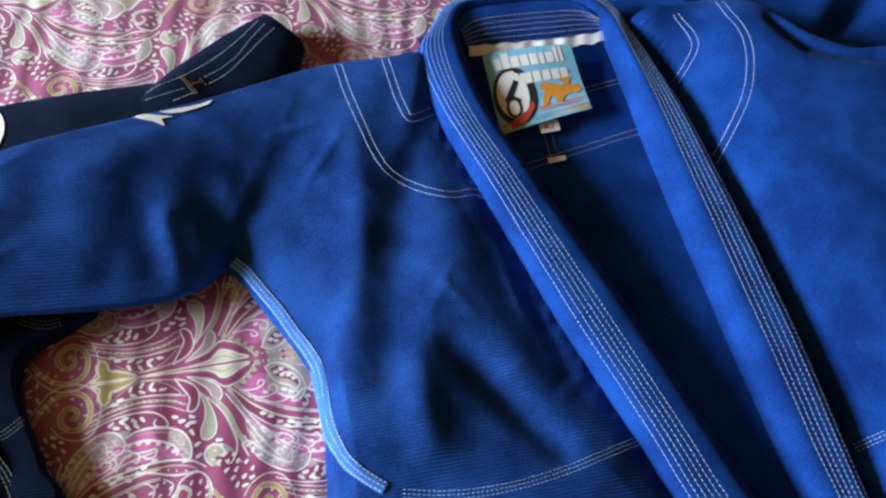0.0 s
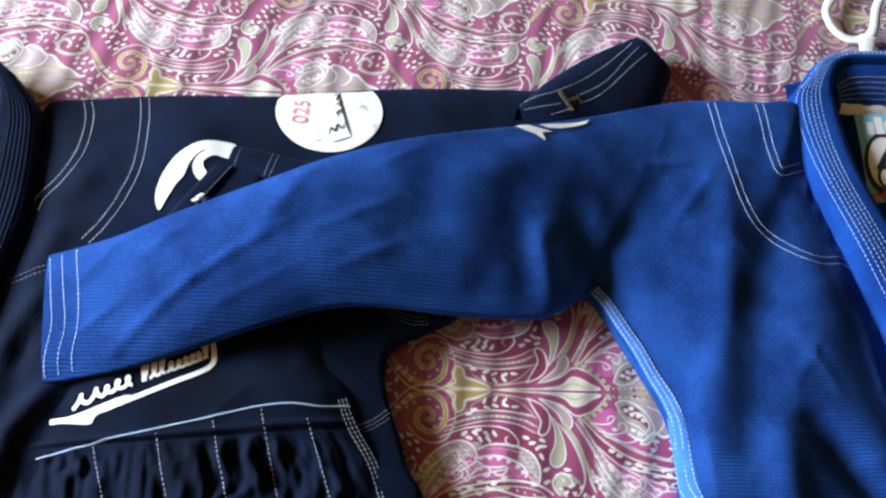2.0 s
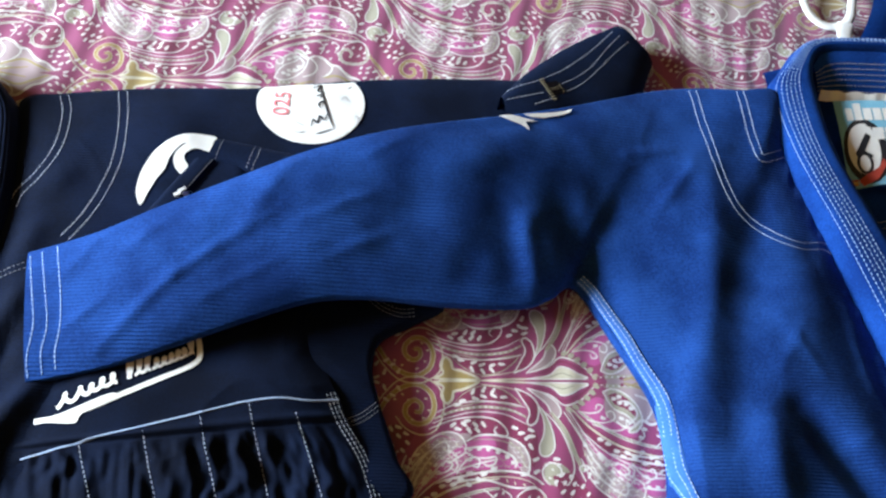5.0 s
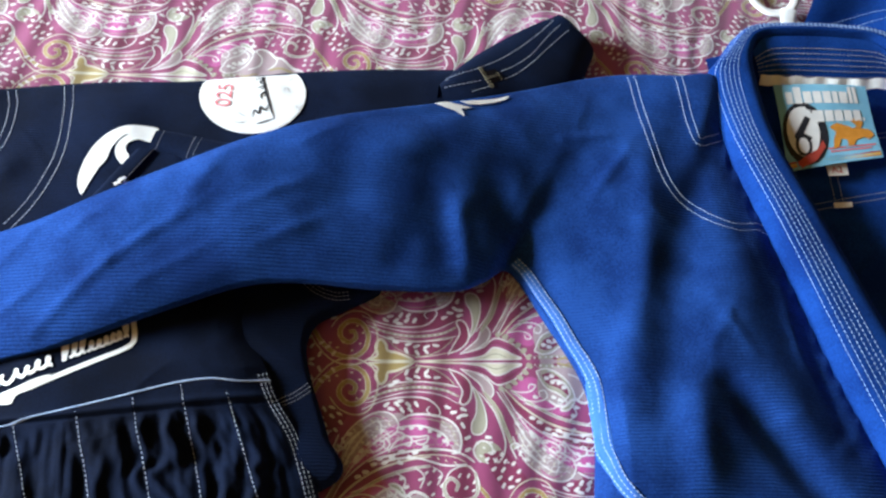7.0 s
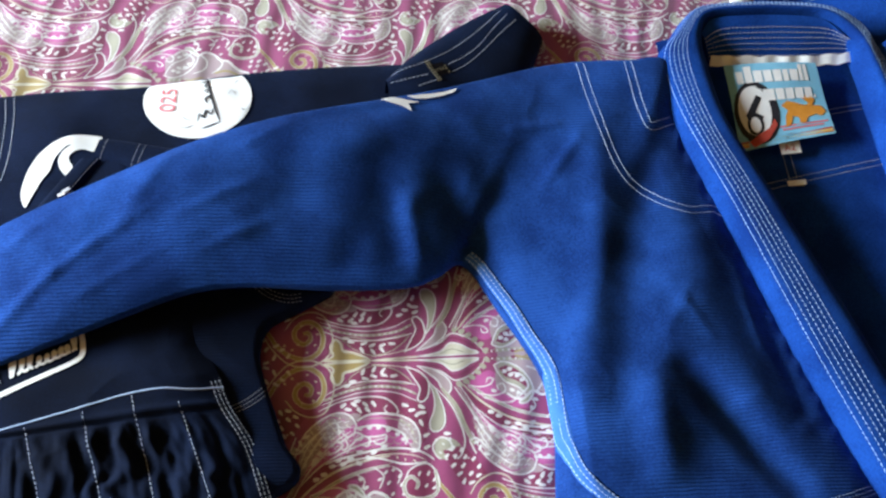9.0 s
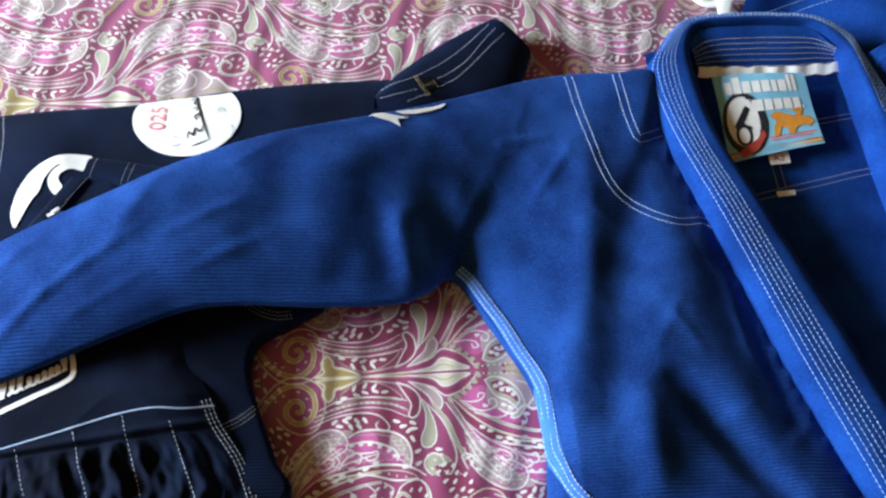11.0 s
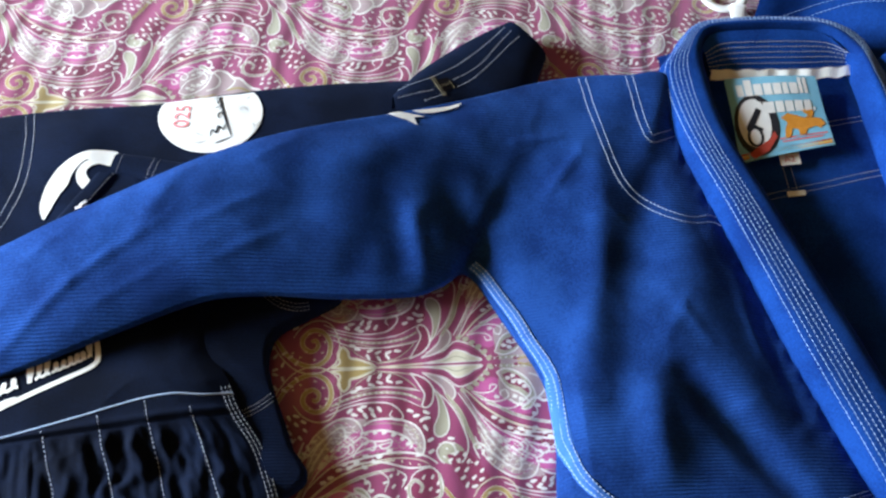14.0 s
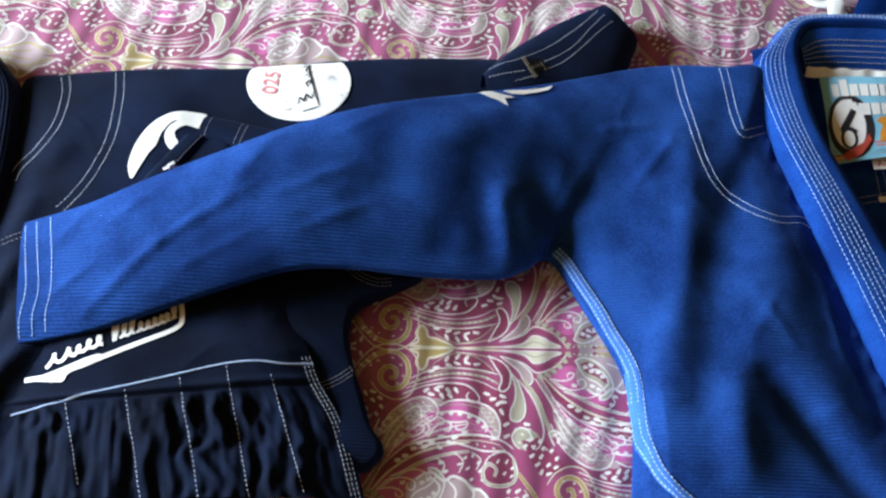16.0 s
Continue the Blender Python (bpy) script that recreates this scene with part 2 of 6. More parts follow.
def stitch_mesh(name, lines, mat, parent, trees, length=0.0042, gap=0.0018, width=0.0011, rise=0.0004, label="", free=False):
    """Thread: a row of small raised stitches along each line, laid on the cloth."""
    verts, faces = [], []
    for line in lines:
        c = even(np.array(line), length + gap)
        for p, q in zip(c[:-1], c[1:]):
            if free:
                e0, e1 = Vector(p), Vector(p + (q - p) * (length / (length + gap)))
                up = Vector((0, -0.5, 0.86))
            else:
                r = p + (q - p) * (length / (length + gap))
                h0, h1 = top_of(p[0], p[1], trees), top_of(r[0], r[1], trees)
                if h0 is None or h1 is None:
                    continue
                e0, e1, up = Vector((p[0], p[1], h0[0])), Vector((r[0], r[1], h1[0])), h0[1]
                if (e1 - e0).length > 3 * length:
                    continue
            way = (e1 - e0).normalized()
            side = way.cross(up).normalized() * width / 2
            lift = up * rise
            k = len(verts)
            mid = (e0 + e1) / 2
            for e, s, u in ((e0, 0.5, 0.1), (mid, 1.0, 1.6), (e1, 0.5, 0.1)):
                verts += [e + side * s - up * 0.0006, e + side * s * 0.7 + lift * u, e - side * s * 0.7 + lift * u, e - side * s - up * 0.0006]
            for a in (0, 4):
                faces += [(k + a + j, k + a + j + 1, k + a + j + 5, k + a + j + 4) for j in range(3)]
    if not faces:
        return None
    return tagged(mesh_of(name, verts, faces, mat, parent, label), kind="stuff")


def offset(line, d):
    """The line moved sideways by d in plan."""
    c = np.array(line, float)
    t = np.gradient(c[:, :2], axis=0)
    t /= np.linalg.norm(t, axis=1)[:, None] + 1e-9
    o = c.copy()
    o[:, 0] += -t[:, 1] * d
    o[:, 1] += t[:, 0] * d
    return o


def on_cloth(name, outline, mat, parent, trees, rise=0.0008, label="", step=0.006):
    """A flat print or patch of the given outline, lying on the cloth: a fine fan of triangles."""
    o = np.array(outline, float)[:, :2]
    bm = bmesh.new()
    vs = [bm.verts.new((x, y, 0)) for x, y in o]
    bm.faces.new(vs)
    bmesh.ops.triangulate(bm, faces=bm.faces[:])
    for _ in range(6):
        long = [e for e in bm.edges if e.calc_length() > step]
        if not long:
            break
        bmesh.ops.subdivide_edges(bm, edges=long, cuts=1, use_grid_fill=False)
        bmesh.ops.triangulate(bm, faces=[f for f in bm.faces if len(f.verts) > 3])
    for q in bm.verts:
        h = top_of(q.co.x, q.co.y, trees)
        if h is None:
            h = (0.0, Vector((0, 0, 1)))
        q.co.z = h[0] + rise
    bmesh.ops.recalc_face_normals(bm, faces=bm.faces)
    if sum(f.normal.z for f in bm.faces) < 0:
        bmesh.ops.reverse_faces(bm, faces=bm.faces)
    me = bpy.data.meshes.new(name)
    bm.to_mesh(me)
    bm.free()
    me.materials.append(mat)
    me.polygons.foreach_set("use_smooth", [True] * len(me.polygons))
    ob = new(name, me)
    ob.parent = parent
    return tagged(ob, label)


def band(line, width, taper=False):
    """The outline of a stroke along a line."""
    c = np.array(line, float)[:, :2]
    t = np.gradient(c, axis=0)
    t /= np.linalg.norm(t, axis=1)[:, None] + 1e-9
    nrm = np.stack([-t[:, 1], t[:, 0]], 1)
    w = np.full(len(c), width / 2.0)
    if taper:
        w = w * np.sin(np.pi * np.linspace(0.04, 0.96, len(c))) ** 0.6
    return np.vstack([c + nrm * w[:, None], (c - nrm * w[:, None])[::-1]])


def box(name, lo, hi, mat, parent=None, bevel=0.0):
    bm = bmesh.new()
    bmesh.ops.create_cube(bm, size=1.0)
    for v in bm.verts:
        for k in range(3):
            v.co[k] = lo[k] + (v.co[k] + 0.5) * (hi[k] - lo[k])
    if bevel:
        bmesh.ops.bevel(bm, geom=bm.edges[:], offset=bevel, segments=3, affect="EDGES")
    me = bpy.data.meshes.new(name)
    bm.to_mesh(me)
    bm.free()
    me.materials.append(mat)
    ob = new(name, me)
    if parent is not None:
        ob.parent = parent
    return ob


# ---------------------------------------------------------------- the room
def structure(ob, label):
    return tagged(ob, label, "room", kind="structure")


# unseen shell added around the bed to hold the window light and tint its bounce
structure(box("floor", (WEST, SOUTH, FLOOR - 0.1), (EAST, NORTH, FLOOR), BOARDS), "unseen brown wooden floor added under the bed")
structure(box("ceiling", (WEST, SOUTH, CEIL), (EAST, NORTH, CEIL + 0.1), PLASTER), "unseen brown plaster ceiling, added to warm and limit the fill light")
structure(box("wall_north", (WEST, NORTH, FLOOR), (EAST, NORTH + 0.12, CEIL), PLASTER), "unseen brown plaster wall, added to warm and limit the fill light")
structure(box("wall_south", (WEST, SOUTH - 0.12, FLOOR), (EAST, SOUTH, CEIL), PLASTER), "unseen brown plaster wall, added to warm and limit the fill light")
structure(box("wall_east", (EAST, SOUTH, FLOOR), (EAST + 0.12, NORTH, CEIL), PLASTER), "unseen brown plaster wall, added to warm and limit the fill light")
west = structure(thing("wall_west", "unseen brown plaster wall, added round the window opening", "room"), "unseen brown plaster wall, added round the window opening")
for lo, hi in (((SOUTH, FLOOR), (WIN[0], CEIL)), ((WIN[1], FLOOR), (NORTH, CEIL)), ((WIN[0], FLOOR), (WIN[1], WIN[2])), ((WIN[0], WIN[3]), (WIN[1], CEIL))):
    box("wall_piece", (WEST - 0.12, lo[0], lo[1]), (WEST, hi[0], hi[1]), PLASTER, west)
window = structure(thing("window_1", "", ""), "white painted window frame in the wall")
for lo, hi in (((WIN[0], WIN[2]), (WIN[0] + 0.05, WIN[3])), ((WIN[1] - 0.05, WIN[2]), (WIN[1], WIN[3])), ((WIN[0] + 0.05, WIN[2]), (WIN[1] - 0.05, WIN[2] + 0.05)), ((WIN[0] + 0.05, WIN[3] - 0.05), (WIN[1] - 0.05, WIN[3]))):
    box("window_frame", (WEST - 0.05, lo[0], lo[1]), (WEST - 0.004, hi[0], hi[1]), FRAME_PAINT, window, 0.004)

# ---------------------------------------------------------------- bed and bedspread
BED = (-1.25, 1.25, -0.45, 1.55)
bed = thing("bed", "double bed with a mattress under a paisley bedspread", "bed")
box("mattress", (BED[0], BED[2], -0.26), (BED[1], BED[3], -0.03), FRAME_PAINT, bed, 0.04)
box("bed_base", (BED[0] + 0.03, BED[2] + 0.03, FLOOR), (BED[1] - 0.03, BED[3] - 0.03, -0.262), BOARDS, bed, 0.01)


def spread_z(x, y):
    """The bedspread's gentle waves."""
    return 0.0016 * math.sin(7.0 * x + 3.0 * y) + 0.0012 * math.sin(11 * y - 4 * x + 1.0)


bedspread = thing("bedspread", "rose and gold satin paisley bedspread covering the bed", "bedspread")


def build_sheet():
    nx, ny = 150, 120
    verts, faces = [], []
    for i in range(nx + 1):
        for j in range(ny + 1):
            x = BED[0] - 0.05 + (BED[1] - BED[0] + 0.1) * i / nx
            y = BED[2] - 0.05 + (BED[3] - BED[2] + 0.1) * j / ny
            z = spread_z(x, y)
            out = max(BED[0] - x, x - BED[1], BED[2] - y, y - BED[3], -1)
            if out > 0:
                z -= 8.0 * out
            verts.append((x, y, z))
    m = ny + 1
    faces = [(i * m + j, (i + 1) * m + j, (i + 1) * m + j + 1, i * m + j + 1) for i in range(nx) for j in range(ny)]
    mesh_of("sheet", verts, faces, ROSE, bedspread)


build_sheet()
# <paisley>
# The printed pattern: one motif, mirrored about its axis, repeated on a half-drop lattice.
from mathutils.geometry import tessellate_polygon
INK = {"cream": CREAM, "taupe": TAUPE, "gold": GOLD, "mauve": MAUVE, "pink": PINK, "deep": DEEP, "pale": PALE}
STROKES = []   # ink, line, width
FILLS = []     # ink, outline
DOTS = []      # ink, a, b, angle, length, width


def stroke(line, width=0.0022, ink="cream", n=28, edge=None, vein=True):
    c = spline(line, n)
    if edge:
        STROKES.append((edge, c, width + 0.0022))
    STROKES.append((ink, c, width))
    if width > 0.0032 and vein:
        # a dotted vein along the broad bands
        for q in even(c, 0.0062)[1:-1]:
            DOTS.append(("cream" if ink != "pale" else "deep", q[0], q[1], 0.5, 0.0026, 0.0018))


def fill(outline, ink, n=36, rim="cream", rim_width=0.0018):
    c = spline(outline + outline[:1], n)
    FILLS.append((ink, c[:-1]))
    if rim:
        STROKES.append((rim, c, rim_width))


def leaves(line, count, length=0.0075, width=0.0034, both=True, ink="cream"):
    """Small leaves in pairs along a line, like a laurel."""
    c = even(spline(line, 40), 0.001)
    for k in range(count):
        i = int((k + 0.5) / count * (len(c) - 2))
        t = c[i + 1] - c[i]
        ang = math.atan2(t[1], t[0])
        nx, ny = -math.sin(ang), math.cos(ang)
        for s in ((1, -1) if both else (0,)):
            DOTS.append((ink, c[i][0] + s * nx * 0.0036, c[i][1] + s * ny * 0.0036, ang + s * 0.75, length, width))


def seeds(outline, count, seed, ink="cream", size=0.0062):
    """Scattered seeds inside an outline."""
    rnd = random.Random(seed)
    o = np.array(outline)
    lo, hi = o.min(0), o.max(0)
    got = []
    for _ in range(count * 60):
        p = (rnd.uniform(lo[0], hi[0]), rnd.uniform(lo[1], hi[1]))
        inside = False
        for (x0, y0), (x1, y1) in zip(o, np.roll(o, -1, 0)):
            if (y0 > p[1]) != (y1 > p[1]) and p[0] < (x1 - x0) * (p[1] - y0) / (y1 - y0) + x0:
                inside = not inside
        if inside and all((p[0] - q[0]) ** 2 + (p[1] - q[1]) ** 2 > 0.0078 ** 2 for q in got):
            got.append(p)
            DOTS.append((ink, p[0], p[1], rnd.uniform(0.3, 1.2), size * rnd.uniform(0.8, 1.15), size * 0.5))
        if len(got) >= count:
            break


def curl(centre, radius, turns=1.6, start=0.0, hand=1, width=0.002, ink="cream"):
    k = np.linspace(0, 1, 40)
    a = start + hand * k * turns * 2 * math.pi
    r = radius * (1 - 0.86 * k)
    STROKES.append((ink, np.stack([centre[0] + r * np.cos(a), centre[1] + r * np.sin(a)], 1), width))


def scales(outline, size=0.0072, ink="cream", seed=0):
    """Rows of small overlapping arcs that fill an outline, like feathers."""
    o = np.array(outline)
    lo, hi = o.min(0), o.max(0)
    row, y = 0, lo[1]
    while y < hi[1]:
        x = lo[0] + (row % 2) * size / 2
        while x < hi[0]:
            inside = False
            for (x0, y0), (x1, y1) in zip(o, np.roll(o, -1, 0)):
                if (y0 > y) != (y1 > y) and x < (x1 - x0) * (y - y0) / (y1 - y0) + x0:
                    inside = not inside
            if inside:
                a = np.linspace(0.25, 2.6, 9) + 0.5
                STROKES.append((ink, np.stack([x + size * 0.52 * np.cos(a), y + size * 0.52 * np.sin(a)], 1), 0.0011))
            x += size
        y += size * 0.72
        row += 1


# grounds
fill([(0.0313, 0.0288), (0.0462, 0.0144), (0.0668, 0.0059), (0.0896, 0.0113), (0.1057, 0.0278), (0.0714, 0.0229), (0.0454, 0.0277)], "deep", rim="taupe", rim_width=0.0018)
fill([(0.0361, 0.0441), (0.0588, 0.0402), (0.0932, 0.0389), (0.1179, 0.0530), (0.1200, 0.0721), (0.1141, 0.0924), (0.1030, 0.0708), (0.0913, 0.0618), (0.0662, 0.0571), (0.0475, 0.0585)], "deep", rim=None)
fill([(-0.0159, 0.1155), (-0.0068, 0.0813), (0.0074, 0.0650), (0.0243, 0.0560), (0.0397, 0.0589), (0.0452, 0.0703), (0.0408, 0.0785), (0.0285, 0.0833), (0.0061, 0.0956)], "mauve", rim=None)
fill([(0.0265, 0.0794), (0.0483, 0.0739), (0.0733, 0.0756), (0.0923, 0.0834), (0.1058, 0.0908), (0.0886, 0.0948), (0.0635, 0.0959), (0.0412, 0.1011), (0.0164, 0.1068), (-0.0025, 0.1112), (0.0061, 0.0967)], "pink", rim=None)
fill([(0.0911, 0.0636), (0.1047, 0.0711), (0.1109, 0.0845), (0.1085, 0.0986), (0.0988, 0.0931), (0.0973, 0.0844), (0.0890, 0.0755)], "mauve", rim=None)
fill([(-0.0162, 0.1256), (0.0214, 0.1147), (0.0601, 0.1048), (0.0935, 0.1029), (0.1151, 0.1118), (0.1326, 0.1329), (0.1381, 0.1588), (0.0831, 0.1621), (0.0198, 0.1495)], "mauve", rim=None)
fill([(-0.0111, 0.1294), (0.0211, 0.1216), (0.0515, 0.1113), (0.0643, 0.1079), (0.0654, 0.1233), (0.0396, 0.1280), (0.0152, 0.1346)], "deep", rim=None)
fill([(0.1638, 0.0339), (0.1772, 0.0219), (0.1927, 0.0180), (0.2030, 0.0318), (0.2231, 0.0472), (0.2271, 0.0609), (0.1968, 0.0554), (0.1772, 0.0454)], "pink", rim=None)
fill([(0.1632, 0.0389), (0.1905, 0.0581), (0.2294, 0.0780), (0.2700, 0.0874), (0.2673, 0.1028), (0.2273, 0.0915), (0.1941, 0.0753), (0.1729, 0.0568)], "deep", rim=None)
fill([(0.1650, 0.0489), (0.1880, 0.0767), (0.2263, 0.0982), (0.2594, 0.1138), (0.2512, 0.1276), (0.2263, 0.1173), (0.2021, 0.1029), (0.1815, 0.0817)], "pink", rim=None)
fill([(0.1582, 0.0412), (0.1767, 0.0733), (0.2016, 0.1059), (0.2340, 0.1243), (0.2245, 0.1292), (0.2007, 0.1125), (0.1780, 0.0860)], "mauve", rim=None)
fill([(0.1435, 0.1101), (0.1573, 0.1139), (0.1720, 0.1334), (0.1847, 0.1453), (0.1777, 0.1551), (0.1602, 0.1603), (0.1445, 0.1514), (0.1405, 0.1273)], "deep", rim=None)
fill([(0.1259, 0.0885), (0.1402, 0.0876), (0.1519, 0.0965), (0.1483, 0.1080), (0.1366, 0.1111), (0.1258, 0.1055)], "taupe", rim=None)
for k, (ground, ink, count) in enumerate((([(-0.0159, 0.1155), (-0.0068, 0.0813), (0.0074, 0.0650), (0.0243, 0.0560), (0.0397, 0.0589), (0.0452, 0.0703), (0.0285, 0.0833), (0.0061, 0.0956)], "pale", 26), ([(0.0911, 0.0636), (0.1047, 0.0711), (0.1109, 0.0845), (0.1085, 0.0986), (0.0988, 0.0931), (0.0973, 0.0844)], "pale", 9), ([(0.0663, 0.1101), (0.0934, 0.1041), (0.1150, 0.1129), (0.1324, 0.1340), (0.1366, 0.1470), (0.0849, 0.1398)], "pale", 26), ([(0.1582, 0.0412), (0.1767, 0.0733), (0.2016, 0.1059), (0.2340, 0.1243), (0.2245, 0.1292), (0.2007, 0.1125), (0.1780, 0.0860)], "cream", 16), ([(0.1259, 0.0885), (0.1402, 0.0876), (0.1519, 0.0965), (0.1483, 0.1080), (0.1366, 0.1111), (0.1258, 0.1055)], "cream", 8))):
    seeds(ground, count, 20 + k, ink, 0.0036)
# feathered and scaled parts of the leaves
for part_outline, size in (([(-0.0159, 0.1155), (-0.0068, 0.0813), (0.0074, 0.0650), (0.0243, 0.0560), (0.0397, 0.0589), (0.0452, 0.0703), (0.0285, 0.0833), (0.0061, 0.0956)], 0.0080), ([(0.0663, 0.1101), (0.0934, 0.1041), (0.1150, 0.1129), (0.1324, 0.1340), (0.1366, 0.1470), (0.0849, 0.1398)], 0.0088), ([(0.0911, 0.0636), (0.1047, 0.0711), (0.1109, 0.0845), (0.1085, 0.0986), (0.0988, 0.0931), (0.0973, 0.0844)], 0.0070), ([(-0.0162, 0.1256), (0.0214, 0.1147), (0.0601, 0.1048), (0.0654, 0.1233), (0.0396, 0.1280), (0.0198, 0.1495)], 0.0085), ([(0.1650, 0.0489), (0.1880, 0.0767), (0.2263, 0.0982), (0.2594, 0.1138), (0.2512, 0.1276), (0.2263, 0.1173), (0.2021, 0.1029), (0.1815, 0.0817)], 0.0075), ([(0.0265, 0.0794), (0.0483, 0.0739), (0.0733, 0.0756), (0.0923, 0.0834), (0.0886, 0.0948), (0.0635, 0.0959), (0.0412, 0.1011), (0.0164, 0.1068)], 0.0090)):
    scales(part_outline, size, "taupe" if size > 0.0082 else "cream")
# spiral scroll
stroke([(-0.0573, 0.0539), (-0.0436, 0.0354), (-0.0341, 0.0206), (-0.0206, 0.0093), (-0.0037, 0.0047), (0.0106, 0.0137), (0.0144, 0.0295), (0.0083, 0.0432), (-0.0040, 0.0471), (-0.0148, 0.0389), (-0.0150, 0.0284), (-0.0065, 0.0219), (0.0011, 0.0270), (-0.0008, 0.0347), (-0.0063, 0.0337)], 0.0058, "gold", 70, edge="pale", vein=False)
stroke([(-0.0491, 0.0344), (-0.0395, 0.0177), (-0.0226, 0.0007), (-0.0011, -0.0037), (0.0199, 0.0077), (0.0245, 0.0295), (0.0162, 0.0527), (-0.0000, 0.0587), (-0.0162, 0.0515), (-0.0257, 0.0393)], 0.0024, "pale", 50)
stroke([(0.0093, 0.0185), (0.0086, 0.0359), (-0.0038, 0.0410), (-0.0103, 0.0355)], 0.0012, "deep", 20)
for a, b in ((-0.0028, 0.0125), (0.0058, 0.0204), (0.0087, 0.0328), (0.0028, 0.0410), (-0.0083, 0.0432), (-0.0121, 0.0221), (-0.0185, 0.0159), (-0.0264, 0.0213)):
    DOTS.append(("pale", a, b, 0.3, 0.0034, 0.0024))
# three-lobed leaf
fill([(0.0145, 0.0017), (0.0244, 0.0073), (0.0222, 0.0171), (0.0275, 0.0256), (0.0334, 0.0204), (0.0355, 0.0125), (0.0459, 0.0099), (0.0625, 0.0013), (0.0384, 0.0008)], "gold", rim="pale", rim_width=0.0042)
fill([(0.0225, 0.0005), (0.0352, 0.0067), (0.0485, 0.0039), (0.0384, 0.0002)], "deep", rim=None)
stroke([(0.0098, 0.0047), (0.0197, 0.0115), (0.0175, 0.0219), (0.0266, 0.0317), (0.0382, 0.0251), (0.0410, 0.0167), (0.0611, 0.0049)], 0.0016, "deep", 30)
# laurel on the ground beneath the stem
for a, b, g in ((0.0440, 0.0223, 0.2), (0.0555, 0.0123, 1.1), (0.0579, 0.0198, -0.3), (0.0671, 0.0099, 1.0), (0.0666, 0.0175, -0.4), (0.0768, 0.0116, 0.9), (0.0776, 0.0169, -0.4), (0.0879, 0.0182, 0.1), (0.0387, 0.0264, 0.2)):
    DOTS.append(("cream", a, b, -g, 0.0085, 0.0038))
# bands arching over the drop
stroke([(0.0169, 0.0349), (0.0370, 0.0261), (0.0628, 0.0226), (0.0943, 0.0251), (0.1102, 0.0293)], 0.0020, "cream")
stroke([(0.0139, 0.0418), (0.0367, 0.0330), (0.0653, 0.0288), (0.0937, 0.0320), (0.1104, 0.0396)], 0.0044, "taupe", 30)
stroke([(0.0120, 0.0464), (0.0335, 0.0392), (0.0592, 0.0340), (0.0876, 0.0366), (0.1097, 0.0470)], 0.0016, "cream")
stroke([(0.0079, 0.0529), (0.0305, 0.0436), (0.0532, 0.0398), (0.0730, 0.0409), (0.0845, 0.0474), (0.0900, 0.0572), (0.0834, 0.0609), (0.0760, 0.0546), (0.0792, 0.0496)], 0.0024, "cream", 40)
for a, b in ((0.0336, 0.0479), (0.0448, 0.0475), (0.0501, 0.0541), (0.0484, 0.0439), (0.0566, 0.0479), (0.0651, 0.0476), (0.0585, 0.0538), (0.0979, 0.0511), (0.1043, 0.0567), (0.1102, 0.0615), (0.1155, 0.0600), (0.1133, 0.0708), (0.1149, 0.0537), (0.1178, 0.0840), (0.1177, 0.0967), (0.1395, 0.0838), (0.0384, 0.0525)):
    DOTS.append(("cream", a, b, 0.2 + 0.9 * math.sin(900 * a), 0.0082, 0.0042))
# the drop: curl, contours, scallops and scrolls
stroke([(-0.0182, 0.1036), (-0.0084, 0.0798), (0.0063, 0.0648), (0.0243, 0.0560), (0.0386, 0.0581), (0.0458, 0.0686), (0.0436, 0.0778), (0.0368, 0.0813), (0.0305, 0.0759)], 0.0026, "cream", 40)
stroke([(-0.0149, 0.1157), (-0.0044, 0.0906), (0.0097, 0.0744), (0.0227, 0.0660), (0.0280, 0.0701), (0.0266, 0.0770)], 0.0022, "cream", 30)
stroke([(0.0350, 0.0641), (0.0197, 0.0600), (0.0072, 0.0691)], 0.0018, "pink", 14)
stroke([(0.0471, 0.0652), (0.0587, 0.0594), (0.0745, 0.0586), (0.0913, 0.0618), (0.1048, 0.0699), (0.1109, 0.0845), (0.1085, 0.0986), (0.1004, 0.1006)], 0.0034, "cream", 40)
stroke([(0.0528, 0.0638), (0.0742, 0.0635), (0.0908, 0.0672), (0.1015, 0.0754), (0.1051, 0.0858), (0.1021, 0.0937)], 0.0016, "taupe", 30)
stroke([(0.0433, 0.0730), (0.0568, 0.0713), (0.0691, 0.0711), (0.0818, 0.0747), (0.0926, 0.0804), (0.0971, 0.0873), (0.0955, 0.0925)], 0.0036, "cream", 40, vein=False)
for a, b in ((0.0500, 0.0736), (0.0595, 0.0730), (0.0689, 0.0735), (0.0788, 0.0766), (0.0880, 0.0814), (0.0937, 0.0873)):
    DOTS.append(("cream", a, b, 0.0, 0.0052, 0.0046))
stroke([(0.0282, 0.0880), (0.0339, 0.0844), (0.0368, 0.0909), (0.0322, 0.0947), (0.0292, 0.0906)], 0.0026, "cream", 20)
stroke([(0.0353, 0.0988), (0.0413, 0.0893), (0.0517, 0.0818), (0.0593, 0.0844), (0.0571, 0.0918), (0.0512, 0.0900)], 0.0030, "cream", 26)
stroke([(0.0583, 0.0824), (0.0683, 0.0825), (0.0762, 0.0816), (0.0746, 0.0885), (0.0666, 0.0906), (0.0625, 0.0862)], 0.0028, "cream", 24)
stroke([(-0.0054, 0.1175), (0.0057, 0.1059), (0.0158, 0.0962), (0.0200, 0.0994)], 0.0026, "cream", 16)
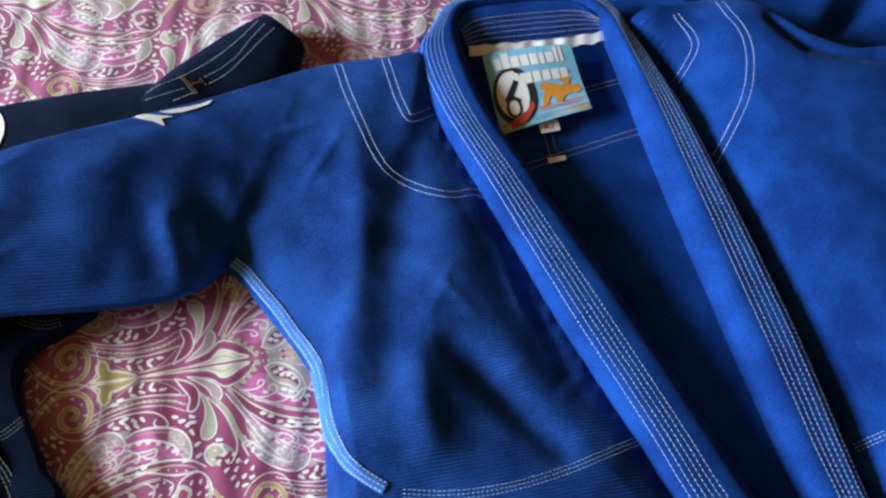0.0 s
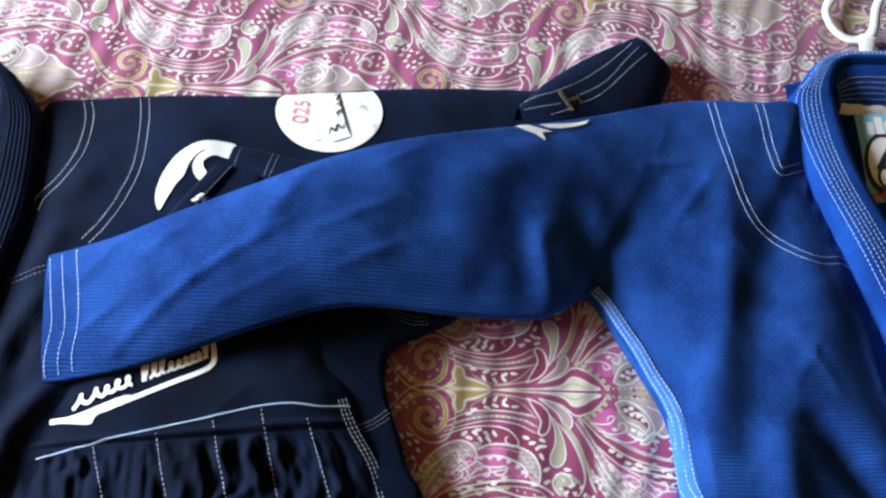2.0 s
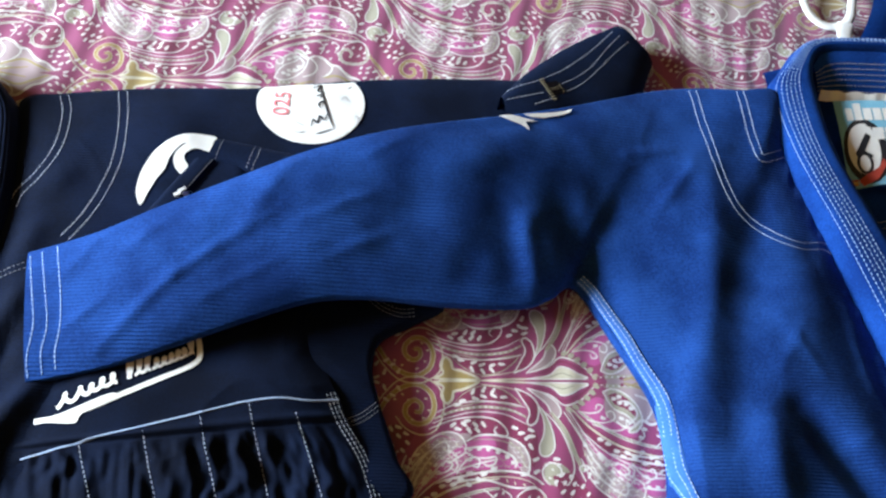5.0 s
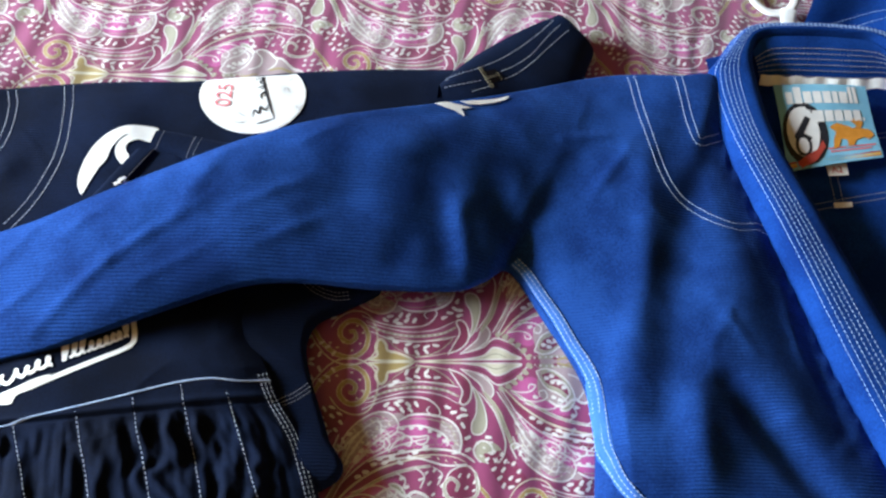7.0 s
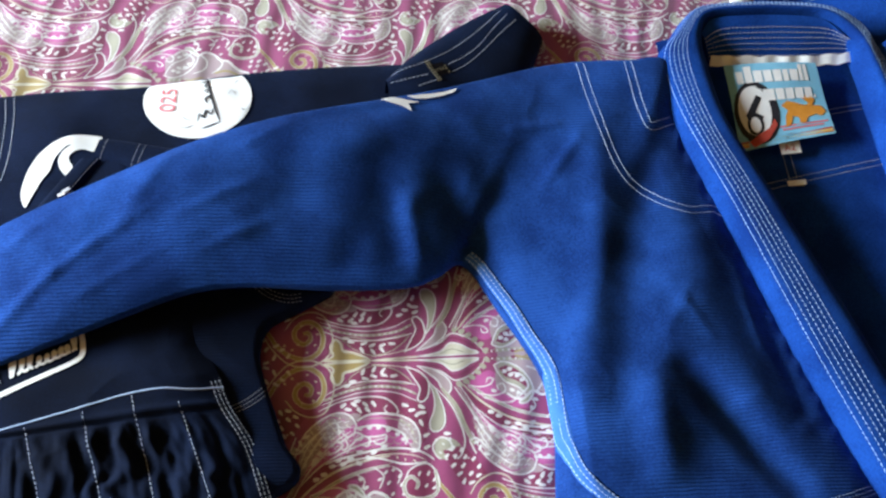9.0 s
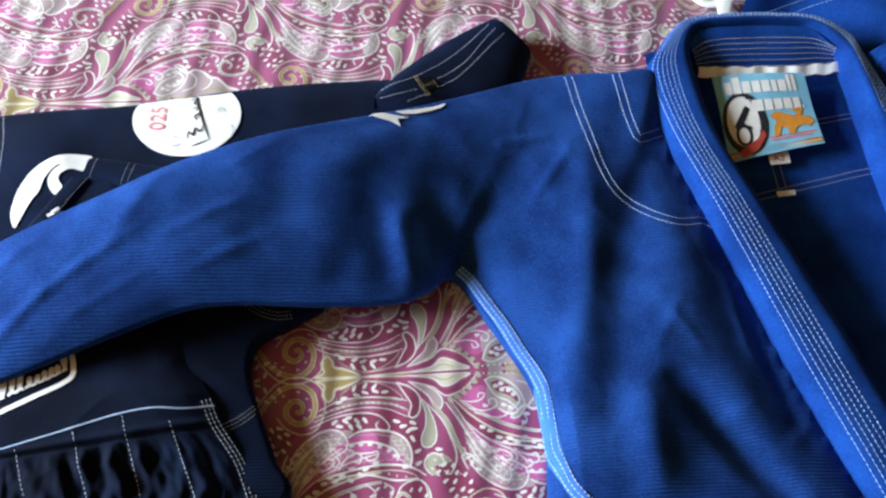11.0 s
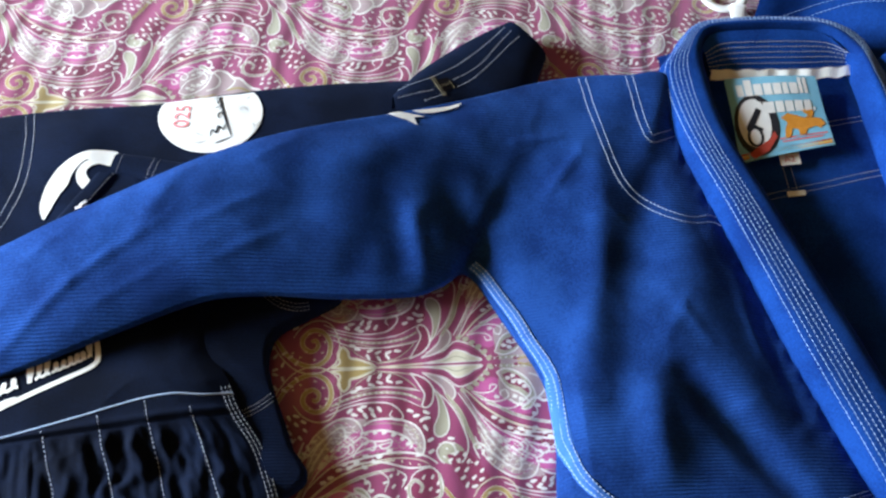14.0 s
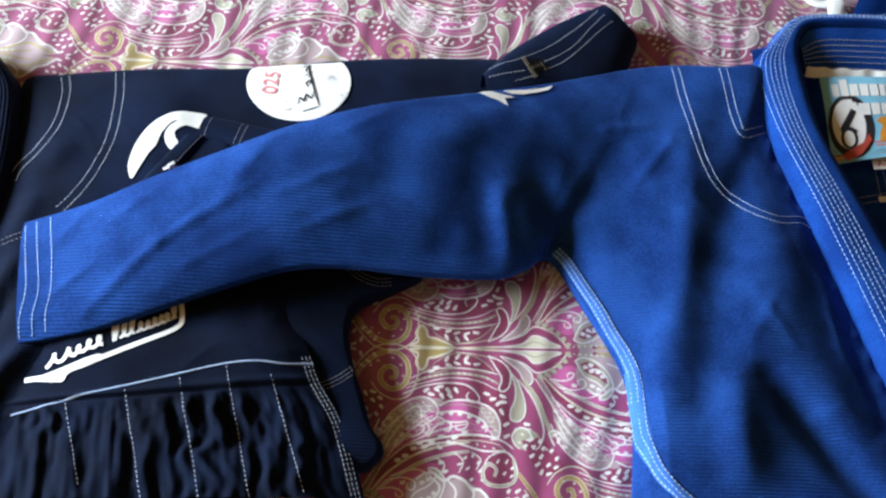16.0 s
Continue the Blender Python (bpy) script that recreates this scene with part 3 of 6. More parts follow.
stroke([(-0.0215, 0.1273), (0.0164, 0.1074), (0.0412, 0.1011), (0.0662, 0.0965), (0.0885, 0.0960), (0.1105, 0.1008), (0.1273, 0.1135), (0.1399, 0.1319), (0.1478, 0.1521)], 0.0034, "cream", 44, vein=False)
stroke([(-0.0217, 0.1329), (0.0161, 0.1137), (0.0408, 0.1069), (0.0669, 0.1025), (0.0891, 0.1020), (0.1088, 0.1064), (0.1223, 0.1179), (0.1340, 0.1355), (0.1401, 0.1506)], 0.0018, "pale", 44)
for a, b in ((0.0213, 0.1170), (0.0296, 0.1129), (0.0411, 0.1110), (0.0472, 0.1093), (0.0574, 0.1042), (0.0556, 0.1144), (0.0353, 0.1174), (0.0131, 0.1223), (0.0053, 0.1162)):
    DOTS.append(("cream", a, b, 0.4, 0.0070, 0.0050))
for a, b, r in ((0.0942, 0.1143, 0.0075), (0.1123, 0.1236, 0.0095), (0.0786, 0.1154, 0.006)):
    c = (a, b)
    fill([(c[0] + r * (1 + 0.16 * math.cos(6 * k * math.pi / 9)) * math.cos(k * math.pi / 9), c[1] + r * (1 + 0.16 * math.cos(6 * k * math.pi / 9)) * math.sin(k * math.pi / 9)) for k in range(18)], "cream", rim=None)
    fill([(c[0] + 0.42 * r * math.cos(k * math.pi / 4), c[1] + 0.42 * r * math.sin(k * math.pi / 4)) for k in range(8)], "taupe", rim=None)
# stem and diamond flower
stroke([(0.0626, -0.0000), (0.0962, 0.0014), (0.1227, 0.0022)], 0.0030, "pale", vein=False)
stroke([(0.0646, 0.0042), (0.0899, 0.0075), (0.1100, 0.0124)], 0.0016, "pale")
fill([(0.1138, 0.0019), (0.1383, 0.0063), (0.1498, 0.0156), (0.1613, 0.0137), (0.1697, 0.0086), (0.1801, 0.0031), (0.1555, 0.0021)], "pale", rim="cream", rim_width=0.0026)
stroke([(0.1386, 0.0037), (0.1517, 0.0087), (0.1642, 0.0049)], 0.0022, "taupe", 16)
stroke([(0.1193, 0.0062), (0.1366, 0.0113), (0.1503, 0.0216), (0.1632, 0.0187), (0.1735, 0.0126), (0.1835, 0.0044)], 0.0020, "deep", 30)
stroke([(0.1219, 0.0106), (0.1390, 0.0163), (0.1516, 0.0264), (0.1650, 0.0236), (0.1766, 0.0165), (0.1864, 0.0055)], 0.0024, "cream", 30)
for a, b in ((0.1570, 0.0313), (0.1644, 0.0287), (0.1709, 0.0240), (0.1776, 0.0186), (0.1837, 0.0124), (0.1889, 0.0053)):
    DOTS.append(("taupe", a, b, 0.6, 0.0082, 0.0066))
stroke([(0.1885, 0.0039), (0.2066, 0.0051), (0.2311, 0.0053), (0.2589, 0.0062)], 0.0060, "taupe", 24)
DOTS.append(("deep", 0.1951, 0.0044, 0.0, 0.010, 0.004))
DOTS.append(("deep", 0.2209, 0.0035, 0.0, 0.012, 0.004))
# tongue leaves
fill([(0.1004, 0.0081), (0.1156, 0.0154), (0.1239, 0.0266), (0.1224, 0.0418), (0.1160, 0.0482), (0.1111, 0.0454), (0.1144, 0.0339), (0.1090, 0.0226)], "deep", rim="cream", rim_width=0.0028)
fill([(0.1133, 0.0084), (0.1305, 0.0135), (0.1442, 0.0238), (0.1478, 0.0342), (0.1429, 0.0410), (0.1372, 0.0342), (0.1323, 0.0243)], "mauve", rim="cream", rim_width=0.0026)
fill([(0.1244, 0.0267), (0.1287, 0.0429), (0.1278, 0.0579), (0.1226, 0.0695), (0.1233, 0.0795), (0.1313, 0.0804), (0.1379, 0.0723), (0.1378, 0.0566), (0.1316, 0.0370)], "taupe", rim="cream", rim_width=0.0022)
stroke([(0.1319, 0.0345), (0.1452, 0.0523), (0.1526, 0.0701), (0.1571, 0.0914), (0.1505, 0.1084), (0.1376, 0.1125), (0.1268, 0.1069), (0.1234, 0.0960), (0.1311, 0.0877), (0.1400, 0.0900), (0.1431, 0.0979), (0.1376, 0.1011)], 0.0026, "cream", 60)
stroke([(0.1372, 0.0342), (0.1508, 0.0546), (0.1578, 0.0748), (0.1658, 0.0961)], 0.0046, "taupe", 30, edge="pale")
# plumes and bands that sweep away
stroke([(0.1508, 0.0334), (0.1641, 0.0564), (0.1783, 0.0842), (0.1965, 0.1092), (0.2163, 0.1252), (0.2434, 0.1388)], 0.0024, "cream", 40)
stroke([(0.1549, 0.0342), (0.1708, 0.0640), (0.1864, 0.0889), (0.2082, 0.1090), (0.2343, 0.1225), (0.2569, 0.1287)], 0.0030, "mauve", 40)
stroke([(0.1568, 0.0326), (0.1749, 0.0641), (0.1925, 0.0875), (0.2135, 0.1051), (0.2409, 0.1183)], 0.0020, "cream", 40)
stroke([(0.1604, 0.0319), (0.1794, 0.0522), (0.2067, 0.0700), (0.2410, 0.0802), (0.2766, 0.0842)], 0.0034, "pale", 40, vein=False)
stroke([(0.1663, 0.0330), (0.1860, 0.0470), (0.2137, 0.0623), (0.2454, 0.0714), (0.2784, 0.0742)], 0.0030, "taupe", 40, edge="cream")
stroke([(0.1673, 0.0538), (0.1938, 0.0777), (0.2269, 0.0940), (0.2613, 0.1029)], 0.0022, "cream", 40)
for a, b in ((0.1874, 0.0633), (0.1951, 0.0679), (0.2035, 0.0757), (0.2146, 0.0772), (0.2098, 0.0813), (0.2221, 0.0824), (0.2319, 0.0886), (0.2459, 0.0874), (0.2569, 0.0933), (0.1714, 0.0692), (0.1773, 0.0778), (0.1853, 0.0793)):
    DOTS.append(("cream", a, b, 0.2, 0.0074, 0.0046))
stroke([(0.1972, 0.0871), (0.2085, 0.0905), (0.2146, 0.0973), (0.2083, 0.1004), (0.2031, 0.0957)], 0.0028, "cream", 24)
stroke([(0.2109, 0.0984), (0.2195, 0.1038), (0.2276, 0.1090), (0.2345, 0.1066), (0.2329, 0.1013), (0.2268, 0.1026)], 0.0026, "cream", 24)
for a, b in ((0.1910, 0.0897), (0.1970, 0.0970), (0.2036, 0.1045), (0.2115, 0.1103), (0.2200, 0.1162), (0.1861, 0.0826)):
    DOTS.append(("cream", a, b, 0.5, 0.0062, 0.0050))
fill([(0.1615, 0.0928), (0.1699, 0.0907), (0.1842, 0.1057), (0.2053, 0.1213), (0.2265, 0.1314), (0.2149, 0.1351), (0.1926, 0.1291), (0.1717, 0.1130)], "deep", rim="cream", rim_width=0.0026)
for a, b, g in ((0.1682, 0.0947, 0.3), (0.1722, 0.1003, 1.2), (0.1782, 0.1076, -0.2), (0.1810, 0.1124, 1.2), (0.1875, 0.1160, -0.1), (0.1903, 0.1208, 1.1), (0.1975, 0.1228, -0.1), (0.2045, 0.1265, 0.2)):
    DOTS.append(("cream", a, b, -g, 0.0080, 0.0036))
stroke([(0.1555, 0.1051), (0.1690, 0.1257), (0.1855, 0.1390), (0.2131, 0.1473), (0.2421, 0.1470)], 0.0058, "taupe", 30, edge="cream")
for a, b in ((0.1532, 0.1149), (0.1454, 0.1182), (0.1472, 0.1275), (0.1550, 0.1289), (0.1595, 0.1239), (0.1563, 0.1369), (0.1643, 0.1313), (0.1689, 0.1399), (0.1511, 0.1429), (0.1653, 0.1462), (0.1583, 0.1484), (0.1435, 0.1350)):
    DOTS.append(("cream", a, b, 0.9 * math.cos(900 * a), 0.0092, 0.0046))
# drop beside the diamond
fill([(0.1953, 0.0118), (0.2055, 0.0083), (0.2189, 0.0133), (0.2306, 0.0255), (0.2353, 0.0429), (0.2275, 0.0545), (0.2184, 0.0548), (0.2262, 0.0471), (0.2185, 0.0372), (0.2045, 0.0294)], "taupe", rim="cream", rim_width=0.0028)
fill([(0.2009, 0.0155), (0.2098, 0.0130), (0.2211, 0.0191), (0.2281, 0.0297), (0.2292, 0.0391), (0.2195, 0.0308), (0.2069, 0.0252)], "deep", rim=None)
for a, b in ((0.2065, 0.0192), (0.2123, 0.0169), (0.2126, 0.0236), (0.2197, 0.0249), (0.2245, 0.0297)):
    DOTS.append(("cream", a, b, 0.0, 0.0060, 0.0050))
stroke([(0.1663, 0.0330), (0.1785, 0.0352), (0.1889, 0.0332), (0.1933, 0.0274), (0.1874, 0.0263), (0.1856, 0.0313)], 0.0024, "cream", 26)
stroke([(0.1747, 0.0423), (0.1921, 0.0455), (0.2047, 0.0413), (0.2034, 0.0332), (0.1971, 0.0347), (0.1976, 0.0400)], 0.0024, "cream", 26)
stroke([(0.1800, 0.0472), (0.2029, 0.0539), (0.2153, 0.0510), (0.2174, 0.0449)], 0.0022, "cream", 20)
for a, b in ((0.2126, 0.0407), (0.2194, 0.0439), (0.1928, 0.0404), (0.2363, 0.0522), (0.2319, 0.0612)):
    DOTS.append(("cream", a, b, 0.3, 0.0064, 0.0044))
# scalloped leaf on the axis before the spirals, with its seeded ground
fill([(-0.1634, -0.0080), (-0.1705, 0.0346), (-0.1517, 0.0485), (-0.1313, 0.0437), (-0.1117, 0.0440), (-0.0933, 0.0321), (-0.0710, 0.0149), (-0.0575, 0.0037), (-0.1131, -0.0041)], "mauve", rim=None)
stroke([(-0.1774, 0.0305), (-0.1638, 0.0404), (-0.1525, 0.0492), (-0.1423, 0.0503), (-0.1317, 0.0428), (-0.1221, 0.0472), (-0.1109, 0.0432), (-0.1029, 0.0346), (-0.0935, 0.0330), (-0.0814, 0.0189), (-0.0703, 0.0150), (-0.0575, 0.0037)], 0.0046, "cream", 50, vein=False)
for line in ([(-0.1472, 0.0489), (-0.1358, 0.0364), (-0.1426, 0.0239), (-0.1524, 0.0212)], [(-0.1280, 0.0440), (-0.1196, 0.0329), (-0.1226, 0.0208), (-0.1357, 0.0145)], [(-0.1107, 0.0423), (-0.1008, 0.0297), (-0.1090, 0.0171), (-0.1221, 0.0108)]):
    stroke(line, 0.0032, "cream", 20)
stroke([(-0.1462, 0.0018), (-0.1218, 0.0092), (-0.0975, 0.0182), (-0.0800, 0.0107), (-0.0639, 0.0031)], 0.0034, "gold", 24, edge="taupe")
stroke([(-0.1387, -0.0040), (-0.1143, 0.0032), (-0.0892, 0.0073)], 0.0028, "gold", 20)
seeds([(-0.0727, 0.0342), (-0.0509, 0.0381), (-0.0354, 0.0226), (-0.0175, 0.0075), (-0.0520, 0.0017), (-0.0665, 0.0196)], 18, 1, size=0.0070)
seeds([(-0.1200, 0.0656), (-0.0962, 0.0698), (-0.0908, 0.0409), (-0.1044, 0.0396)], 9, 2, size=0.0055)
for line in ([(-0.1400, 0.0670), (-0.1308, 0.0592), (-0.1354, 0.0484)], [(-0.1212, 0.0725), (-0.1116, 0.0630), (-0.1161, 0.0504)], [(-0.1027, 0.0726), (-0.0934, 0.0649), (-0.0982, 0.0539)]):
    stroke(line, 0.0022, "cream", 14)
fill([(-0.0925, 0.0511), (-0.0846, 0.0675), (-0.0667, 0.0729), (-0.0568, 0.0599), (-0.0584, 0.0442), (-0.0732, 0.0376), (-0.0854, 0.0398)], "deep", rim="cream", rim_width=0.0026)
stroke([(-0.0591, 0.0667), (-0.0584, 0.0442), (-0.0732, 0.0376), (-0.0882, 0.0412), (-0.0915, 0.0529), (-0.0848, 0.0605), (-0.0772, 0.0544), (-0.0800, 0.0472)], 0.0036, "taupe", 30, edge="cream")
seeds([(-0.0772, 0.0630), (-0.0662, 0.0694), (-0.0594, 0.0597), (-0.0615, 0.0473), (-0.0717, 0.0446)], 8, 5, size=0.0055)
stroke([(-0.1854, 0.0709), (-0.1282, 0.0823), (-0.0902, 0.0739), (-0.0670, 0.0746)], 0.0030, "cream", 30)
fill([(-0.0498, 0.0853), (-0.0285, 0.0875), (-0.0123, 0.0680), (-0.0068, 0.0563), (-0.0197, 0.0481), (-0.0345, 0.0535)], "deep", rim=None)
seeds([(-0.0498, 0.0853), (-0.0285, 0.0875), (-0.0123, 0.0680), (-0.0068, 0.0563), (-0.0197, 0.0481), (-0.0345, 0.0535)], 14, 3, size=0.0072)

AXIS, LAT_A, LAT_B = radians(12.8), 0.366, 0.373
ORIGIN = (-0.279, 0.370)


def build_print():
    verts = {k: [] for k in INK}
    faces = {k: [] for k in INK}
    ca, sa = math.cos(AXIS), math.sin(AXIS)

    def place(a, b, level):
        x, y = ORIGIN[0] + a * ca - b * sa, ORIGIN[1] + a * sa + b * ca
        return (x, y, spread_z(x, y) + 0.00012 + level)

    def on_bed(points):
        return all(BED[0] + 0.03 < p[0] < BED[1] - 0.03 and BED[2] + 0.03 < p[1] < BED[3] - 0.03 for p in points)

    def ribbon(ink, c, w, oa, ob, s, level):
        ends = [place(oa + p[0], ob + s * p[1], 0) for p in (c[0], c[len(c) // 2], c[-1])]
        if not on_bed(ends):
            return
        t = np.gradient(c, axis=0)
        t /= np.linalg.norm(t, axis=1)[:, None] + 1e-12
        nr = np.stack([-t[:, 1], t[:, 0]], 1) * (0.7 * w / 2 * np.sin(np.pi * np.linspace(0.06, 0.94, len(c))) ** 0.25)[:, None]
        k = len(verts[ink])
        for p, q in zip(c + nr, c - nr):
            verts[ink] += [place(oa + p[0], ob + s * p[1], level), place(oa + q[0], ob + s * q[1], level)]
        faces[ink] += [(k + 2 * i, k + 2 * i + 1, k + 2 * i + 3, k + 2 * i + 2)[::(1 if s < 0 else -1)] for i in range(len(c) - 1)]

    # each motif keeps to its own part of the lattice
    def own(p):
        return abs(p[1]) < 0.111 and -0.16 < p[0] < 0.262

    fills = [(i, c) for i, c in FILLS if own(c.mean(0))]
    dots = [d for d in DOTS if own((d[1], d[2]))]
    strokes = []
    for ink, c, w in STROKES:
        keep = [own(p) for p in c]
        run = []
        for k, p in zip(keep + [False], list(c) + [None]):
            if k:
                run.append(p)
            else:
                if len(run) > 3:
                    strokes.append((ink, np.array(run), w))
                run = []
    tris = [tessellate_polygon([[Vector((p[0], p[1], 0)) for p in c]]) for _, c in fills]
    copies = []
    for i in range(-6, 7):
        for j in range(-6, 7):
            for h in (0, 1):
                oa, ob = (i + 0.5 * h) * LAT_A, (j + 0.5 * h) * LAT_B
                x, y, _ = place(oa + 0.1, ob, 0)
                if BED[0] - 0.2 < x < BED[1] + 0.2 and BED[2] - 0.2 < y < BED[3] + 0.2:
                    copies.append((oa, ob))
    for n, (oa, ob) in enumerate(copies):
        for s in (-1, 1):
            base = 0.0000003 * n + (0.00000015 if s > 0 else 0)
            for k, (ink, c) in enumerate(fills):
                tri = tris[k]
                if not on_bed([place(oa + p[0], ob + s * p[1], 0) for p in c]):
                    continue
                v0 = len(verts[ink])
                verts[ink] += [place(oa + p[0], ob + s * p[1], base * 0.1 + 0.000003 * k) for p in c]
                faces[ink] += [tuple(v0 + q for q in f) for f in tri]
            for k, (ink, c, w) in enumerate(strokes):
                ribbon(ink, c, w, oa, ob, s, 0.00006 + base + 0.0000006 * k)
            for k, (ink, a, b, ang, ln, wd) in enumerate(dots):
                if not on_bed([place(oa + a, ob + s * b, 0)]):
                    continue
                v0 = len(verts[ink])
                for q in range(8):
                    e = q * math.pi / 4
                    u, v = ln / 2 * math.cos(e), wd / 2 * math.sin(e) * (1.25 if 2 < q < 6 else 0.9)
                    verts[ink].append(place(oa + a + u * math.cos(ang) - v * math.sin(ang), ob + s * (b + u * math.sin(ang) + v * math.cos(ang)), 0.00013 + base))
                faces[ink].append(tuple(range(v0, v0 + 8)))
    for ink in INK:
        if faces[ink]:
            ob = mesh_of("print_" + ink, verts[ink], faces[ink], INK[ink], bedspread, ink + " printed scrolls and leaves")
            bm = bmesh.new()
            bm.from_mesh(ob.data)
            flip = [f for f in bm.faces if f.normal.z < 0]
            bmesh.ops.reverse_faces(bm, faces=flip)
            bm.to_mesh(ob.data)
            bm.free()
            tagged(ob, kind="stuff")


build_print()
# </paisley>


# ---------------------------------------------------------------- black jacket
black_jacket = thing("black_jacket", "black cotton wrestling jacket with white stitching, spread on the bedspread", "jacket")
BK_TOP = [(-0.214, 0.783, 0.012), (-0.340, 0.748, 0.014), (-0.438, 0.714, 0.016), (-0.538, 0.673, 0.017), (-0.631, 0.646, 0.017), (-0.685, 0.627, 0.018), (-0.744, 0.605, 0.018), (-0.785, 0.582, 0.020), (-0.766, 0.526, 0.022), (-0.743, 0.450, 0.024), (-0.733, 0.363, 0.026), (-0.721, 0.279, 0.028), (-0.712, 0.189, 0.030), (-0.703, 0.114, 0.030)]
BK_LOW = [(-0.212, 0.656, 0.010), (-0.241, 0.592, 0.010), (-0.256, 0.528, 0.010), (-0.269, 0.462, 0.022), (-0.276, 0.447, 0.022), (-0.304, 0.423, 0.022), (-0.330, 0.398, 0.022), (-0.332, 0.366, 0.022), (-0.318, 0.333, 0.022), (-0.303, 0.307, 0.022), (-0.287, 0.278, 0.022), (-0.270, 0.238, 0.022), (-0.386, 0.174, 0.010), (-0.628, 0.107, 0.010)]
BK_FOLDS = [(-0.690, 0.353, -0.702, 0.288, 0.013, 0.0100), (-0.702, 0.288, -0.690, 0.228, 0.014, 0.0100), (-0.690, 0.325, -0.684, 0.264, 0.013, -0.0070), (-0.638, 0.268, -0.660, 0.211, 0.012, 0.0110), (-0.660, 0.211, -0.651, 0.152, 0.013, 0.0110), (-0.713, 0.379, -0.702, 0.431, 0.014, 0.0050), (-0.713, 0.478, -0.693, 0.507, 0.016, 0.0040), (-0.632, 0.611, -0.578, 0.528, 0.04, 0.005)]
black_front, _ = cloth("front", BLACK, black_jacket, BK_TOP, BK_LOW, 200, 70, bulge=(0.012, 0.012, 0.01, 0.008), power=4, crinkle=0.0008, folds=BK_FOLDS, rough=0.0035, seed=3, skirt=(0.03, 0.02), label="black ribbed front with sleeve")
black_back, _ = cloth("back", BLACK_PLAIN, black_jacket, [(-1.049, 0.537, 0.008), (-0.956, 0.586, 0.008), (-0.872, 0.606, 0.008), (-0.801, 0.580, 0.008)], [(-0.814, 0.064, 0.008), (-0.769, 0.076, 0.008), (-0.700, 0.093, 0.008), (-0.630, 0.111, 0.008)], 30, 40, bulge=0.0, rough=0.001, seed=9, skirt=(0.005, 0.005))
BKC_OUT = [(-0.982, 0.539, 0.034), (-0.943, 0.581, 0.037), (-0.901, 0.600, 0.041), (-0.867, 0.613, 0.041), (-0.839, 0.608, 0.037), (-0.812, 0.590, 0.033), (-0.782, 0.564, 0.027), (-0.764, 0.524, 0.026), (-0.742, 0.450, 0.026), (-0.733, 0.364, 0.026), (-0.722, 0.279, 0.026), (-0.714, 0.190, 0.026), (-0.705, 0.114, 0.026)]
BKC_IN = [(-0.964, 0.530, 0.034), (-0.936, 0.565, 0.037), (-0.895, 0.588, 0.041), (-0.865, 0.596, 0.041), (-0.846, 0.590, 0.038), (-0.832, 0.570, 0.034), (-0.827, 0.542, 0.031), (-0.820, 0.511, 0.030), (-0.808, 0.455, 0.030), (-0.783, 0.359, 0.030), (-0.764, 0.277, 0.030), (-0.748, 0.185, 0.030), (-0.732, 0.111, 0.030)]


def quilted(g, v):
    """Rounded ribs of quilting that run along the collar."""
    on = np.clip((v - 0.05) * 30, 0, 1) * np.clip((0.66 - v) * 20, 0, 1)
    g[:, :, 2] += (0.0011 * on * np.abs(np.sin(np.pi * 13.0 * v)) ** 0.6)[None, :]
    return g


black_collar, bkc_grid = cloth("collar", BLACK_PLAIN, black_jacket, BKC_OUT, BKC_IN, 140, 110, drape=quilted, bulge=0.010, power=5, rough=0.001, seed=5, skirt=(0.03, 0.03), label="thick black collar with dark quilting rows")
_, bkn_grid = cloth("neck_band", BLACK_PLAIN, black_jacket, [(-0.950, 0.540, 0.037), (-0.915, 0.577, 0.041), (-0.883, 0.590, 0.041), (-0.859, 0.595, 0.039), (-0.837, 0.579, 0.037)], [(-0.950, 0.525, 0.015), (-0.908, 0.544, 0.015), (-0.875, 0.557, 0.015), (-0.852, 0.565, 0.015), (-0.838, 0.569, 0.016)], 40, 16, bulge=0.0, rough=0.0005, skirt=(0, 0))
black_cuff, cuff_grid = cloth("cuff", BLACK_PLAIN, black_jacket, [(-0.258, 0.716, 0.050), (-0.234, 0.762, 0.045), (-0.200, 0.813, 0.035), (-0.168, 0.847, 0.035), (-0.131, 0.880, 0.035)], [(-0.245, 0.671, 0.055), (-0.207, 0.686, 0.050), (-0.161, 0.718, 0.040), (-0.099, 0.754, 0.030), (-0.077, 0.849, 0.020)], 60, 30, bulge=0.008, power=4, rough=0.002, seed=8, skirt=(0.03, 0.03), label="black sleeve end turned back")

# ---------------------------------------------------------------- black trousers
black_trousers = thing("black_trousers", "black cotton trousers with gathered waist lying on the jacket", "trousers")
BT_L = [(-0.639, 0.301, 0.030), (-0.639, 0.262, 0.030), (-0.645, 0.224, 0.030), (-0.642, 0.181, 0.030), (-0.622, 0.110, 0.030)]
BT_R = [(-0.404, 0.422, 0.030), (-0.389, 0.371, 0.026), (-0.359, 0.327, 0.032), (-0.343, 0.303, 0.031), (-0.314, 0.272, 0.028), (-0.296, 0.244, 0.026), (-0.284, 0.223, 0.025), (-0.270, 0.197, 0.022)]


